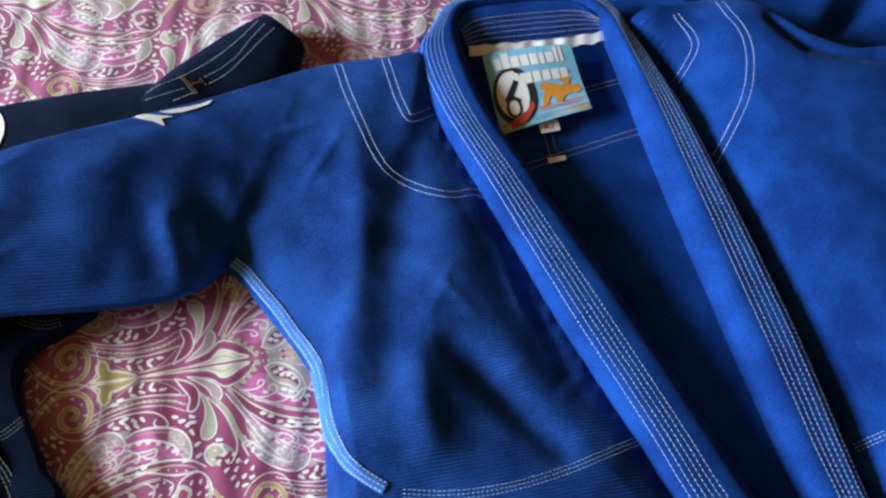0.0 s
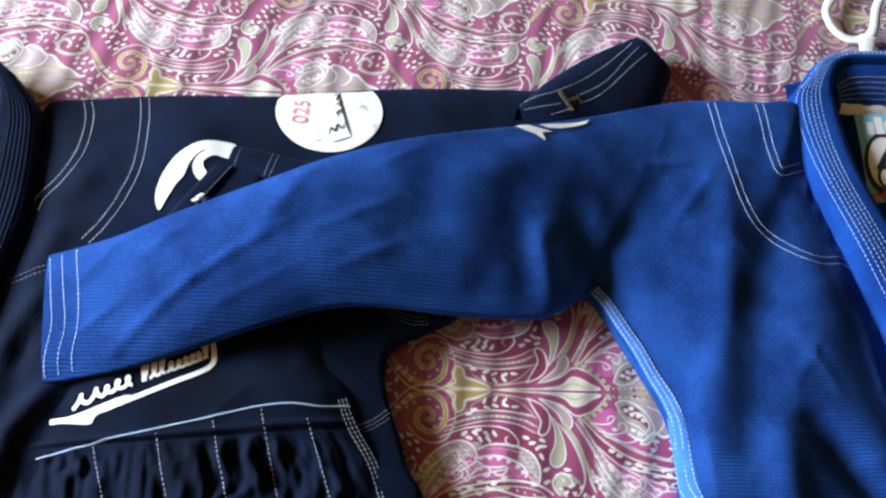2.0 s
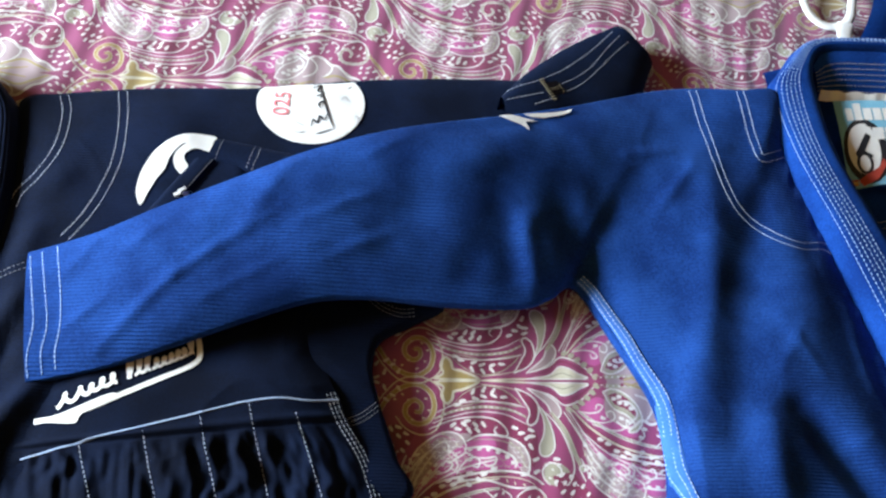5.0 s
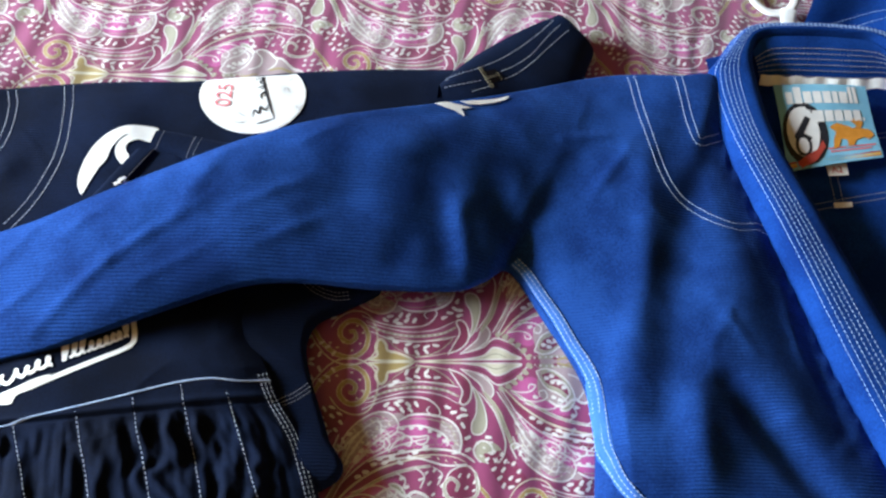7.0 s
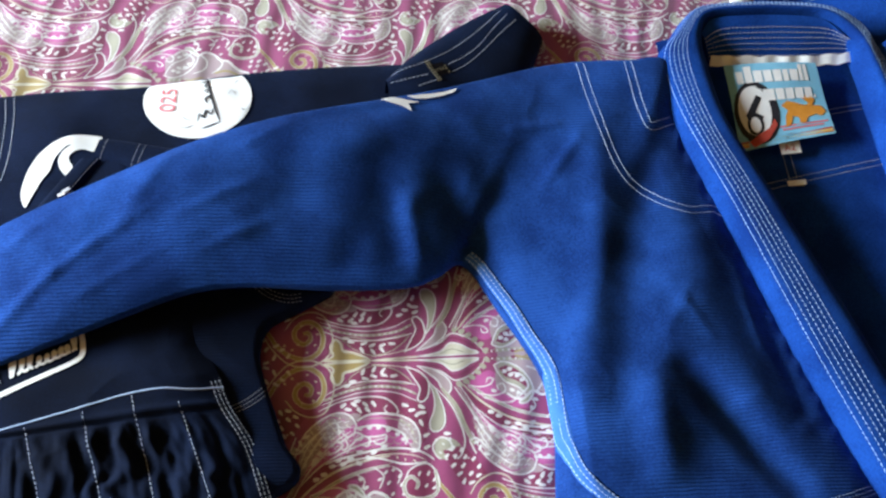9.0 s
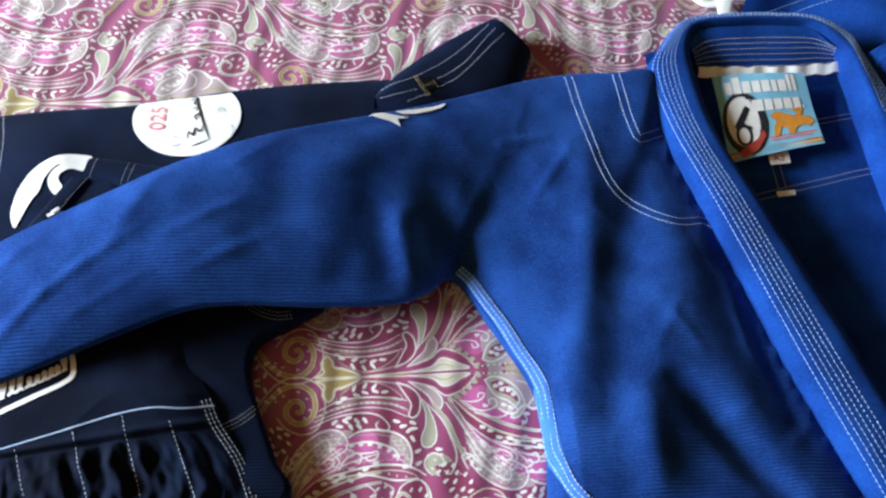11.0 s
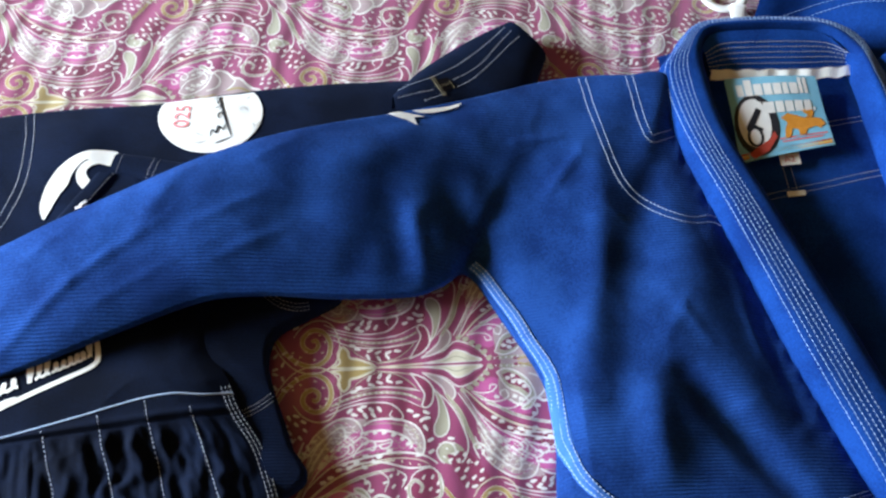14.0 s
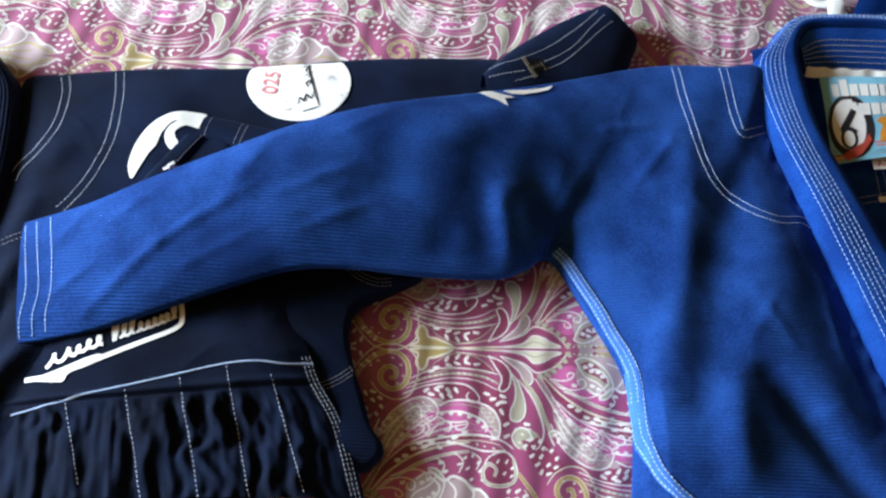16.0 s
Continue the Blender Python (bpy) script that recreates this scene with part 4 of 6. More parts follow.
def gathers(g, v):
    """Deep soft pleats that run down from the waist seam."""
    u = np.linspace(0, 1, g.shape[0])[:, None]
    start = 0.66 - 0.215 * v[None, :] - 0.02 * np.sin(np.pi * v)[None, :]
    on = np.clip((u - start) * 12, 0, 1)
    creases = np.array([[noise.noise(Vector((b * 24 + 0.8 * noise.noise(Vector((a * 9, b * 5, 3))), a * 3.5, 1.0))) + 0.35 * noise.noise(Vector((b * 44, a * 7, 7.0))) for b in v] for a in u[:, 0]])
    tucks = -np.abs(np.sin(np.pi * 6.2 * v[None, :] - 0.4)) ** 0.25
    g[:, :, 2] += on * (0.0070 * creases + 0.003 * (1 + tucks)) * np.clip(np.minimum(v, 1 - v) * 10, 0, 1)[None, :]
    rim = np.clip(np.minimum(v, 1 - v) * 14, 0, 1)[None, :]
    g[:, :, 2] += rim * (0.003 * np.exp(-((u - start + 0.02) / 0.02) ** 2) - 0.003 * np.exp(-((u - start) / 0.008) ** 2))
    return g


trouser_front, _ = cloth("front", SHADED_BLACK, black_trousers, BT_L, BT_R, 130, 170, bulge=0.016, power=3.5, rough=0.003, seed=12, skirt=(0.03, 0.03), drape=gathers, crinkle=0.0012, crinkle_freq=12.0, label="gathered black twill front")

# ---------------------------------------------------------------- blue jacket
blue_jacket = thing("blue_jacket", "royal blue cotton wrestling jacket spread open on the bedspread", "jacket")
BJ_TOP = [(-0.693, 0.392, 0.046), (-0.634, 0.422, 0.061), (-0.577, 0.462, 0.075), (-0.509, 0.511, 0.085), (-0.440, 0.563, 0.090), (-0.359, 0.615, 0.087), (-0.251, 0.675, 0.070), (-0.173, 0.723, 0.055), (-0.078, 0.783, 0.041), (-0.020, 0.804, 0.042), (0.028, 0.813, 0.045), (0.077, 0.822, 0.045), (0.099, 0.750, 0.026), (0.159, 0.642, 0.020), (0.205, 0.549, 0.016), (0.248, 0.475, 0.013), (0.288, 0.405, 0.012), (0.326, 0.334, 0.012), (0.363, 0.265, 0.012), (0.400, 0.203, 0.012)]
BJ_LOW = [(-0.645, 0.264, 0.042), (-0.581, 0.291, 0.052), (-0.522, 0.327, 0.060), (-0.461, 0.368, 0.064), (-0.402, 0.404, 0.066), (-0.342, 0.423, 0.062), (-0.267, 0.438, 0.052), (-0.190, 0.461, 0.040), (-0.160, 0.483, 0.033), (-0.134, 0.508, 0.020), (-0.089, 0.458, 0.022), (-0.038, 0.393, 0.026), (-0.019, 0.337, 0.028), (-0.013, 0.289, 0.028), (-0.008, 0.244, 0.028), (0.001, 0.186, 0.028), (0.093, 0.172, 0.028), (0.198, 0.185, 0.026), (0.319, 0.194, 0.022), (0.387, 0.199, 0.020)]
BJ_FOLDS = [(-0.452, 0.410, -0.469, 0.556, 0.050, 0.0024), (-0.244, 0.585, -0.203, 0.470, 0.022, -0.0042), (-0.209, 0.554, -0.178, 0.473, 0.012, 0.0036), (-0.192, 0.567, -0.206, 0.534, 0.012, 0.0022), (-0.164, 0.585, -0.090, 0.473, 0.022, -0.0078), (-0.265, 0.448, -0.233, 0.546, 0.020, -0.0018), (-0.338, 0.475, -0.316, 0.604, 0.030, -0.0024), (-0.310, 0.582, -0.245, 0.610, 0.018, 0.0030), (-0.330, 0.621, -0.185, 0.699, 0.018, -0.0024), (-0.589, 0.303, -0.538, 0.391, 0.007, 0.0021), (-0.538, 0.391, -0.469, 0.467, 0.007, 0.0017), (-0.489, 0.448, -0.459, 0.541, 0.010, 0.0021), (-0.645, 0.369, -0.617, 0.433, 0.006, 0.0014), (-0.627, 0.316, -0.595, 0.356, 0.006, 0.0014), (-0.595, 0.403, -0.563, 0.446, 0.006, 0.0013), (-0.509, 0.371, -0.436, 0.437, 0.006, 0.0010), (-0.434, 0.471, -0.364, 0.530, 0.007, 0.0012), (-0.402, 0.440, -0.337, 0.493, 0.007, 0.0013), (-0.561, 0.356, -0.505, 0.430, 0.006, 0.0008), (-0.390, 0.562, -0.349, 0.605, 0.006, 0.0010), (-0.000, 0.688, 0.011, 0.538, 0.016, 0.0029), (0.012, 0.541, -0.001, 0.421, 0.016, 0.0026), (0.045, 0.748, 0.053, 0.551, 0.034, -0.0116), (0.053, 0.554, 0.043, 0.368, 0.034, -0.0109), (0.075, 0.395, 0.091, 0.297, 0.022, 0.0090), (0.115, 0.419, 0.227, 0.309, 0.020, -0.0121), (0.158, 0.432, 0.218, 0.382, 0.030, 0.0060), (0.116, 0.605, 0.134, 0.486, 0.040, 0.0050), (0.200, 0.507, 0.245, 0.398, 0.010, -0.0030), (0.089, 0.512, 0.140, 0.458, 0.007, 0.0012), (0.168, 0.554, 0.197, 0.462, 0.007, 0.0012), (0.090, 0.456, 0.115, 0.521, 0.007, 0.0012), (0.144, 0.366, 0.195, 0.407, 0.007, 0.0012), (0.236, 0.370, 0.270, 0.411, 0.007, 0.0012), (-0.057, 0.616, -0.022, 0.685, 0.007, 0.0024), (-0.102, 0.678, -0.050, 0.699, 0.007, 0.0024)]


def sagging(g, v):
    """The body of the jacket lies high beside the side seam and sinks towards the lapel."""
    u = np.clip((np.linspace(0, 1, g.shape[0]) - 0.54) / 0.14, 0, 1)
    lean = np.interp(v, (0, 0.15, 0.88, 0.96, 1), (0, 0.05, 1, 0.7, 0))
    g[:, :, 2] += 0.021 * (u * u * (3 - 2 * u))[:, None] * lean[None, :]
    return g


blue_front, bj_grid = cloth("front", BLUE, blue_jacket, BJ_TOP, BJ_LOW, 320, 120, drape=sagging, bulge=(0.010, 0.012, 0.014, 0.014, 0.010, 0.008, 0.014, 0.018, 0.018, 0.01), crinkle=0.0006, crinkle_freq=13.0, power=3, folds=BJ_FOLDS, rough=0.0028, seed=2, skirt=(0.035, 0.036), label="blue ribbed front with sleeve", tuck=True, pucker=(0.0013, 70, 0.6))
BR_L = [(0.354, 0.909, 0.036), (0.386, 0.859, 0.030), (0.413, 0.808, 0.024), (0.455, 0.697, 0.022), (0.490, 0.592, 0.021), (0.517, 0.486, 0.020), (0.534, 0.402, 0.020), (0.551, 0.331, 0.020), (0.568, 0.266, 0.020), (0.584, 0.206, 0.020)]
BR_R = [(0.416, 0.941, 0.040), (0.486, 0.970, 0.040), (0.535, 0.932, 0.075), (0.591, 0.885, 0.080), (0.650, 0.863, 0.080), (0.753, 0.862, 0.080), (0.847, 0.731, 0.070), (0.816, 0.488, 0.050), (0.726, 0.321, 0.050), (0.624, 0.196, 0.050)]
BR_FOLDS = [(0.540, 0.901, 0.584, 0.859, 0.012, -0.01), (0.584, 0.859, 0.718, 0.848, 0.014, -0.012), (0.550, 0.935, 0.724, 0.870, 0.02, 0.006), (0.454, 0.834, 0.463, 0.741, 0.03, -0.007), (0.556, 0.678, 0.627, 0.435, 0.06, 0.006)]
blue_right, _ = cloth("front", BLUE_PLAIN, blue_jacket, BR_L, BR_R, 220, 80, pucker=(0.0009, 55), bulge=0.024, power=2.6, crinkle=0.0008, folds=BR_FOLDS, rough=0.003, seed=6, skirt=(0.03, 0.03), label="plain blue front")
blue_back, _ = cloth("back", BLUE_PLAIN, blue_jacket, [(0.074, 0.883, 0.008), (0.184, 0.946, 0.008), (0.266, 0.972, 0.008), (0.358, 0.993, 0.008), (0.451, 0.998, 0.008)], [(0.230, 0.194, 0.010), (0.317, 0.196, 0.010), (0.406, 0.198, 0.010), (0.496, 0.200, 0.010), (0.589, 0.202, 0.010)], 60, 80, bulge=0.0, rough=0.0025, seed=14, skirt=(0.005, 0.005), label="blue back seen inside the open jacket")
C_OUT = [(0.390, 0.198, 0.036), (0.349, 0.263, 0.036), (0.317, 0.326, 0.036), (0.241, 0.463, 0.038), (0.155, 0.628, 0.042), (0.098, 0.744, 0.034), (0.071, 0.823, 0.036), (0.085, 0.867, 0.042), (0.110, 0.911, 0.046), (0.161, 0.931, 0.048), (0.237, 0.948, 0.048), (0.292, 0.953, 0.046), (0.335, 0.944, 0.038), (0.357, 0.905, 0.038), (0.408, 0.803, 0.036), (0.449, 0.687, 0.035), (0.510, 0.480, 0.033), (0.544, 0.326, 0.032), (0.556, 0.271, 0.032), (0.577, 0.203, 0.032)]
C_IN = [(0.472, 0.200, 0.034), (0.430, 0.266, 0.034), (0.391, 0.340, 0.034), (0.309, 0.492, 0.036), (0.220, 0.643, 0.039), (0.159, 0.751, 0.038), (0.130, 0.841, 0.040), (0.123, 0.884, 0.044), (0.136, 0.907, 0.047), (0.183, 0.922, 0.048), (0.237, 0.934, 0.048), (0.283, 0.938, 0.047), (0.321, 0.914, 0.044), (0.339, 0.863, 0.046), (0.361, 0.779, 0.036), (0.382, 0.686, 0.031), (0.436, 0.471, 0.029), (0.475, 0.328, 0.028), (0.494, 0.270, 0.028), (0.512, 0.203, 0.028)]


def crested(g, v):
    """The far lapel rolls to a soft crest beside its plain inner edge."""
    u = np.clip((np.linspace(0, 1, g.shape[0]) - 0.62) / 0.12, 0, 1)
    g[:, :, 2] += u[:, None] * (0.003 * np.exp(-((v - 0.72) / 0.2) ** 2) - 0.006 * v ** 6)[None, :]
    return g


collar, c_grid = cloth("collar", BLUE_PLAIN, blue_jacket, C_OUT, C_IN, 240, 40, drape=crested, bulge=0.011, power=5, rough=0.001, seed=7, skirt=(0.03, 0.03), label="thick blue collar with quilting rows")
N_TOP = [(0.122, 0.879, 0.045), (0.137, 0.904, 0.048), (0.183, 0.919, 0.049), (0.236, 0.931, 0.049), (0.282, 0.935, 0.048), (0.316, 0.914, 0.044)]
N_LOW = [(0.141, 0.861, 0.018), (0.174, 0.867, 0.018), (0.219, 0.877, 0.018), (0.265, 0.887, 0.018), (0.311, 0.901, 0.018), (0.347, 0.913, 0.020)]
neck, n_grid = cloth("neck_band", BLUE_PLAIN, blue_jacket, N_TOP, N_LOW, 60, 24, bulge=0.004, rough=0.0005, skirt=(0, 0), label="inside of the blue collar at the neck")

# ---------------------------------------------------------------- blue trousers
blue_trousers = thing("blue_trousers", "blue cotton trousers lying beyond the jacket", "trousers")
blue_leg, _ = cloth("leg", BLUE_PLAIN, blue_trousers, [(0.205, 0.981, 0.006), (0.296, 0.991, 0.006), (0.401, 0.929, 0.006), (0.568, 0.936, 0.006), (0.686, 0.895, 0.006), (0.931, 0.856, 0.006)], [(0.208, 1.064, 0.020), (0.298, 1.156, 0.020), (0.420, 1.134, 0.020), (0.604, 1.170, 0.020), (0.746, 1.189, 0.020), (1.147, 1.242, 0.020)], 120, 50, bulge=0.032, folds=[(0.640, 0.912, 0.730, 1.009, 0.02, -0.03), (0.583, 0.959, 0.657, 0.914, 0.015, -0.012), (0.470, 0.979, 0.541, 0.955, 0.015, -0.01)], rough=0.006, seed=22, skirt=(0.01, 0.03))

# ---------------------------------------------------------------- stitching and small parts
T_BLUE, T_BLUE_R, T_BLUE_BACK = TREES[blue_front.name], TREES[blue_right.name], TREES[blue_back.name]
T_BLACK, T_TROUSERS, T_CUFF = TREES[black_front.name], TREES[trouser_front.name], TREES[black_cuff.name]


def seam(line, gaps, n=60):
    """Parallel rows of stitches along one seam."""
    c = spline(line, n)
    return [offset(c, g) for g in gaps]


def piping(name, line, width, mat, parent, trees, label="", height=0.0016, n=80):
    """A raised, rounded strip sewn along a seam."""
    c = spline(line, n)
    t = np.gradient(c[:, :2], axis=0)
    t /= np.linalg.norm(t, axis=1)[:, None] + 1e-9
    verts, faces, rows = [], [], 0
    for p, (tx, ty) in zip(c, t):
        row = []
        for k in range(7):
            a = -1 + 2 * k / 6
            x, y = p[0] - ty * a * width / 2, p[1] + tx * a * width / 2
            h = top_of(x, y, trees)
            if h is None:
                row = None
                break
            row.append((x, y, h[0] + height * (1 - a ** 4) + (0.0002 if abs(a) < 0.99 else -0.001)))
        if row:
            verts += row
            rows += 1
    faces = [(i * 7 + j, i * 7 + j + 1, i * 7 + j + 8, i * 7 + j + 7) for i in range(rows - 1) for j in range(6)]
    return mesh_of(name, verts, faces, mat, parent, label)


# blue jacket, front with sleeve
def inside_edge(k, d):
    """A place on the front, at a distance d from its lower edge; k counts the edge's points."""
    row = bj_grid[int(k / (len(BJ_LOW) - 1) * (bj_grid.shape[0] - 1))]
    far = np.linalg.norm(row[:, :2] - row[-1, :2], axis=1)
    return tuple(row[np.nonzero(far >= d)[0][-1]])


HEM = [inside_edge(k, 0.010) for k in (9.0, 9.4, 9.8, 10.2, 10.6, 11.0, 11.4)] + [(-0.0147, 0.3293, 0.0289), (-0.0066, 0.3089, 0.0320), (0.0059, 0.2862, 0.0368), (0.0233, 0.2701, 0.0392), (0.0459, 0.2570, 0.0423)]
SKIRT = [(0.0629, 0.2528, 0.0536), (0.1115, 0.2532, 0.0535), (0.1680, 0.2633, 0.0518), (0.2282, 0.2848, 0.0438), (0.2757, 0.3066, 0.0379), (0.3172, 0.3283, 0.0378)]
piping("side_seam", HEM, 0.0155, BLUE_PALE, blue_jacket, [T_BLUE], "pale blue taped side seam")
TREES["side"] = BVHTree.FromPolygons([tuple(v.co) for v in bpy.data.objects["side_seam"].data.vertices], [tuple(p.vertices) for p in bpy.data.objects["side_seam"].data.polygons])
stitch_mesh("seam_stitches", seam(HEM, (-0.0052, 0.0, 0.0052), 90), THREAD, blue_jacket, [T_BLUE, TREES["side"]], 0.0034, 0.0014, 0.0014)
stitch_mesh("skirt_stitches", seam(SKIRT, (-0.0042, 0.0, 0.0042), 80), THREAD_BLUE, blue_jacket, [T_BLUE], 0.0034, 0.0014, 0.0013)
YOKE_OUT = [(-0.0295, 0.7976, 0.0426), (-0.0161, 0.7559, 0.0448), (0.0058, 0.7027, 0.0446), (0.0222, 0.6664, 0.0442), (0.0378, 0.6450, 0.0414), (0.0614, 0.6314, 0.0354), (0.0883, 0.6191, 0.0375), (0.1155, 0.6172, 0.0350), (0.1440, 0.6287, 0.0269), (0.1566, 0.6257, 0.0426)]
YOKE_IN = [(0.0291, 0.8110, 0.0457), (0.0416, 0.7696, 0.0458), (0.0531, 0.7407, 0.0427), (0.0635, 0.7247, 0.0396), (0.0794, 0.7352, 0.0336), (0.0926, 0.7457, 0.0285)]
stitch_mesh("yoke_stitches", seam(YOKE_OUT, (-0.0045, 0.0045)) + seam(YOKE_IN, (-0.0045, 0.0045)), THREAD, blue_jacket, [T_BLUE], 0.0046, 0.0005, 0.0012)
CUFF_A = [(-0.6783, 0.3943, 0.0507), (-0.6594, 0.3568, 0.0586), (-0.6426, 0.3196, 0.0564), (-0.6387, 0.2927, 0.0520), (-0.6319, 0.2727, 0.0417)]
CUFF_B = [(-0.6652, 0.4022, 0.0533), (-0.6447, 0.3605, 0.0602), (-0.6304, 0.3229, 0.0570), (-0.6263, 0.2964, 0.0517), (-0.6206, 0.2799, 0.0436)]
CUFF_C = [(-0.6886, 0.3880, 0.0505), (-0.6693, 0.3483, 0.0571), (-0.6552, 0.3161, 0.0560), (-0.6499, 0.2842, 0.0505), (-0.6437, 0.2673, 0.0410)]
stitch_mesh("cuff_stitches", seam(CUFF_A, (0,)) + seam(CUFF_B, (0,)) + seam(CUFF_C, (0,)), THREAD_BLUE, blue_jacket, [T_BLUE], 0.0046, 0.0004, 0.0014)
# white print wrapped over the shoulder
for outline in ([(-0.2299, 0.6850), (-0.2157, 0.6920), (-0.2000, 0.6995), (-0.1863, 0.7071), (-0.1734, 0.7162), (-0.1771, 0.7084), (-0.1905, 0.6984), (-0.2053, 0.6896), (-0.2192, 0.6844)],
                [(-0.2579, 0.6716), (-0.2433, 0.6787), (-0.2314, 0.6793), (-0.2132, 0.6811), (-0.2255, 0.6748), (-0.2198, 0.6630), (-0.2331, 0.6684), (-0.2457, 0.6691)]):
    on_cloth("white_print", outline, WHITE, blue_jacket, [T_BLUE], 0.0016, "white printed mark on the shoulder")
# blue jacket, plain front
stitch_mesh("yoke_stitches", seam([(0.4838, 0.9466, 0.0570), (0.4854, 0.9064, 0.0620), (0.4986, 0.8697, 0.0614), (0.5027, 0.8311, 0.0588), (0.4972, 0.7915, 0.0541), (0.4817, 0.7516, 0.0441), (0.4475, 0.6894, 0.0340)], (-0.0045, 0.0045)) + seam([(0.4202, 0.9190, 0.0586), (0.4334, 0.8916, 0.0555), (0.4394, 0.8639, 0.0500), (0.4303, 0.8416, 0.0406), (0.4157, 0.8203, 0.0296)], (-0.004, 0.004)), THREAD, blue_jacket, [T_BLUE_R], 0.0046, 0.0005, 0.0012)
stitch_mesh("skirt_stitches", seam([(0.5575, 0.3278, 0.0217), (0.5706, 0.3327, 0.0274), (0.5885, 0.3393, 0.0345)], (-0.0042, 0.0, 0.0042)), THREAD_BLUE, blue_jacket, [T_BLUE_R], 0.0034, 0.0014, 0.0013)
stitch_mesh("back_stitches", seam([(0.193, 0.674, 0.013), (0.215, 0.684, 0.013), (0.252, 0.701, 0.013), (0.309, 0.727, 0.013), (0.380, 0.760, 0.013)], (-0.004, 0.004)) + seam([(0.293, 0.813, 0.013), (0.317, 0.823, 0.013), (0.366, 0.843, 0.013)], (-0.0035, 0.0035)) + seam([(0.243, 0.737, 0.013), (0.251, 0.697, 0.013)], (-0.005, 0.005), 12), THREAD_GREY, blue_jacket, [T_BLUE_BACK], 0.0046, 0.0005, 0.0011)
# rows of quilting on the collar and inside the neck
for rows, grid, mat, nm in ((np.linspace(0.09, 0.56, 6), c_grid, THREAD_BLUE, "quilting"), (np.linspace(0.30, 0.90, 6), n_grid, THREAD_GREY, "neck_quilting")):
    tree = TREES[collar.name] if nm == "quilting" else TREES[neck.name]
    lines = []
    for v in rows:
        # the rows sit nearer the inner edge on the far lapel
        u = np.linspace(0, 1, grid.shape[0])
        shift = np.clip((u - 0.5) / 0.15, 0, 1) if nm == "quilting" else u * 0
        k = (v + shift * (0.03 + 0.10 * (v - 0.09))) * (grid.shape[1] - 1)
        i = k.astype(int)
        at = np.arange(grid.shape[0])
        w = (k - i)[:, None]
        lines.append(grid[at, i] * (1 - w) + grid[at, i + 1] * w)
    if nm == "quilting":
        stitch_mesh(nm, lines, mat, blue_jacket, [tree], 0.0042, 0.0016, 0.0013, label="pale rows of quilting stitches")
    else:
        stitch_mesh(nm, [l + np.array((0, -0.0012, 0.0008)) for l in lines], mat, blue_jacket, [tree], 0.0042, 0.0012, 0.0013, label="rows of stitches inside the neck", free=True)


def strip(name, low, mat, parent, height, label=""):
    """A flat tape with a slight roll that leans against the neck band."""
    c = spline(low, 60)
    verts, faces = [], []
    for i, p in enumerate(c):
        for k in range(5):
            f = k / 4
            verts.append((p[0], p[1] - 0.013 - 0.001 * math.sin(i * 0.7) + f * 0.012, p[2] + 0.003 + f * height + 0.0008 * math.sin(i * 0.9)))
    faces = [(i * 5 + j, i * 5 + j + 1, i * 5 + j + 6, i * 5 + j + 5) for i in range(59) for j in range(4)]
    return mesh_of(name, verts, faces, mat, parent, label)


strip("neck_tape", N_LOW, CREAM_TAPE, blue_jacket, 0.007, "white woven neck tape")

# woven label in the neck
LAB = [(0.157, 0.847, 0.027), (0.278, 0.877, 0.027), (0.300, 0.771, 0.025), (0.180, 0.719, 0.025)]


def on_label(s, t, rise=0.0):
    q = [Vector(p) for p in LAB]
    p = q[0].lerp(q[1], s).lerp(q[3].lerp(q[2], s), t)
    p.z += 0.003 * math.sin(math.pi * s) + 0.0015 * math.sin(5 * t + 2 * s) + rise
    return p


def label_shape(name, outline, mat, parent, rise, label=""):
    o = [on_label(s, t, rise) for s, t in outline]
    c = sum(o, Vector()) / len(o)
    tri = tessellate_polygon([[Vector((s, t, 0)) for s, t in outline]])
    ob = mesh_of(name, o, tri, mat, parent, label)
    bm = bmesh.new()
    bm.from_mesh(ob.data)
    bmesh.ops.reverse_faces(bm, faces=[f for f in bm.faces if f.normal.z < 0])
    bm.to_mesh(ob.data)
    bm.free()
    return ob


def rect(s0, t0, s1, t1):
    return [(s0, t0), ((s0 + s1) / 2, t0), (s1, t0), (s1, t1), ((s0 + s1) / 2, t1), (s0, t1)]


def disc(s, t, rs, rt, n=20, a0=0.0, a1=2 * math.pi):
    return [(s + rs * math.cos(a0 + (a1 - a0) * k / n), t + rt * math.sin(a0 + (a1 - a0) * k / n)) for k in range(n)]


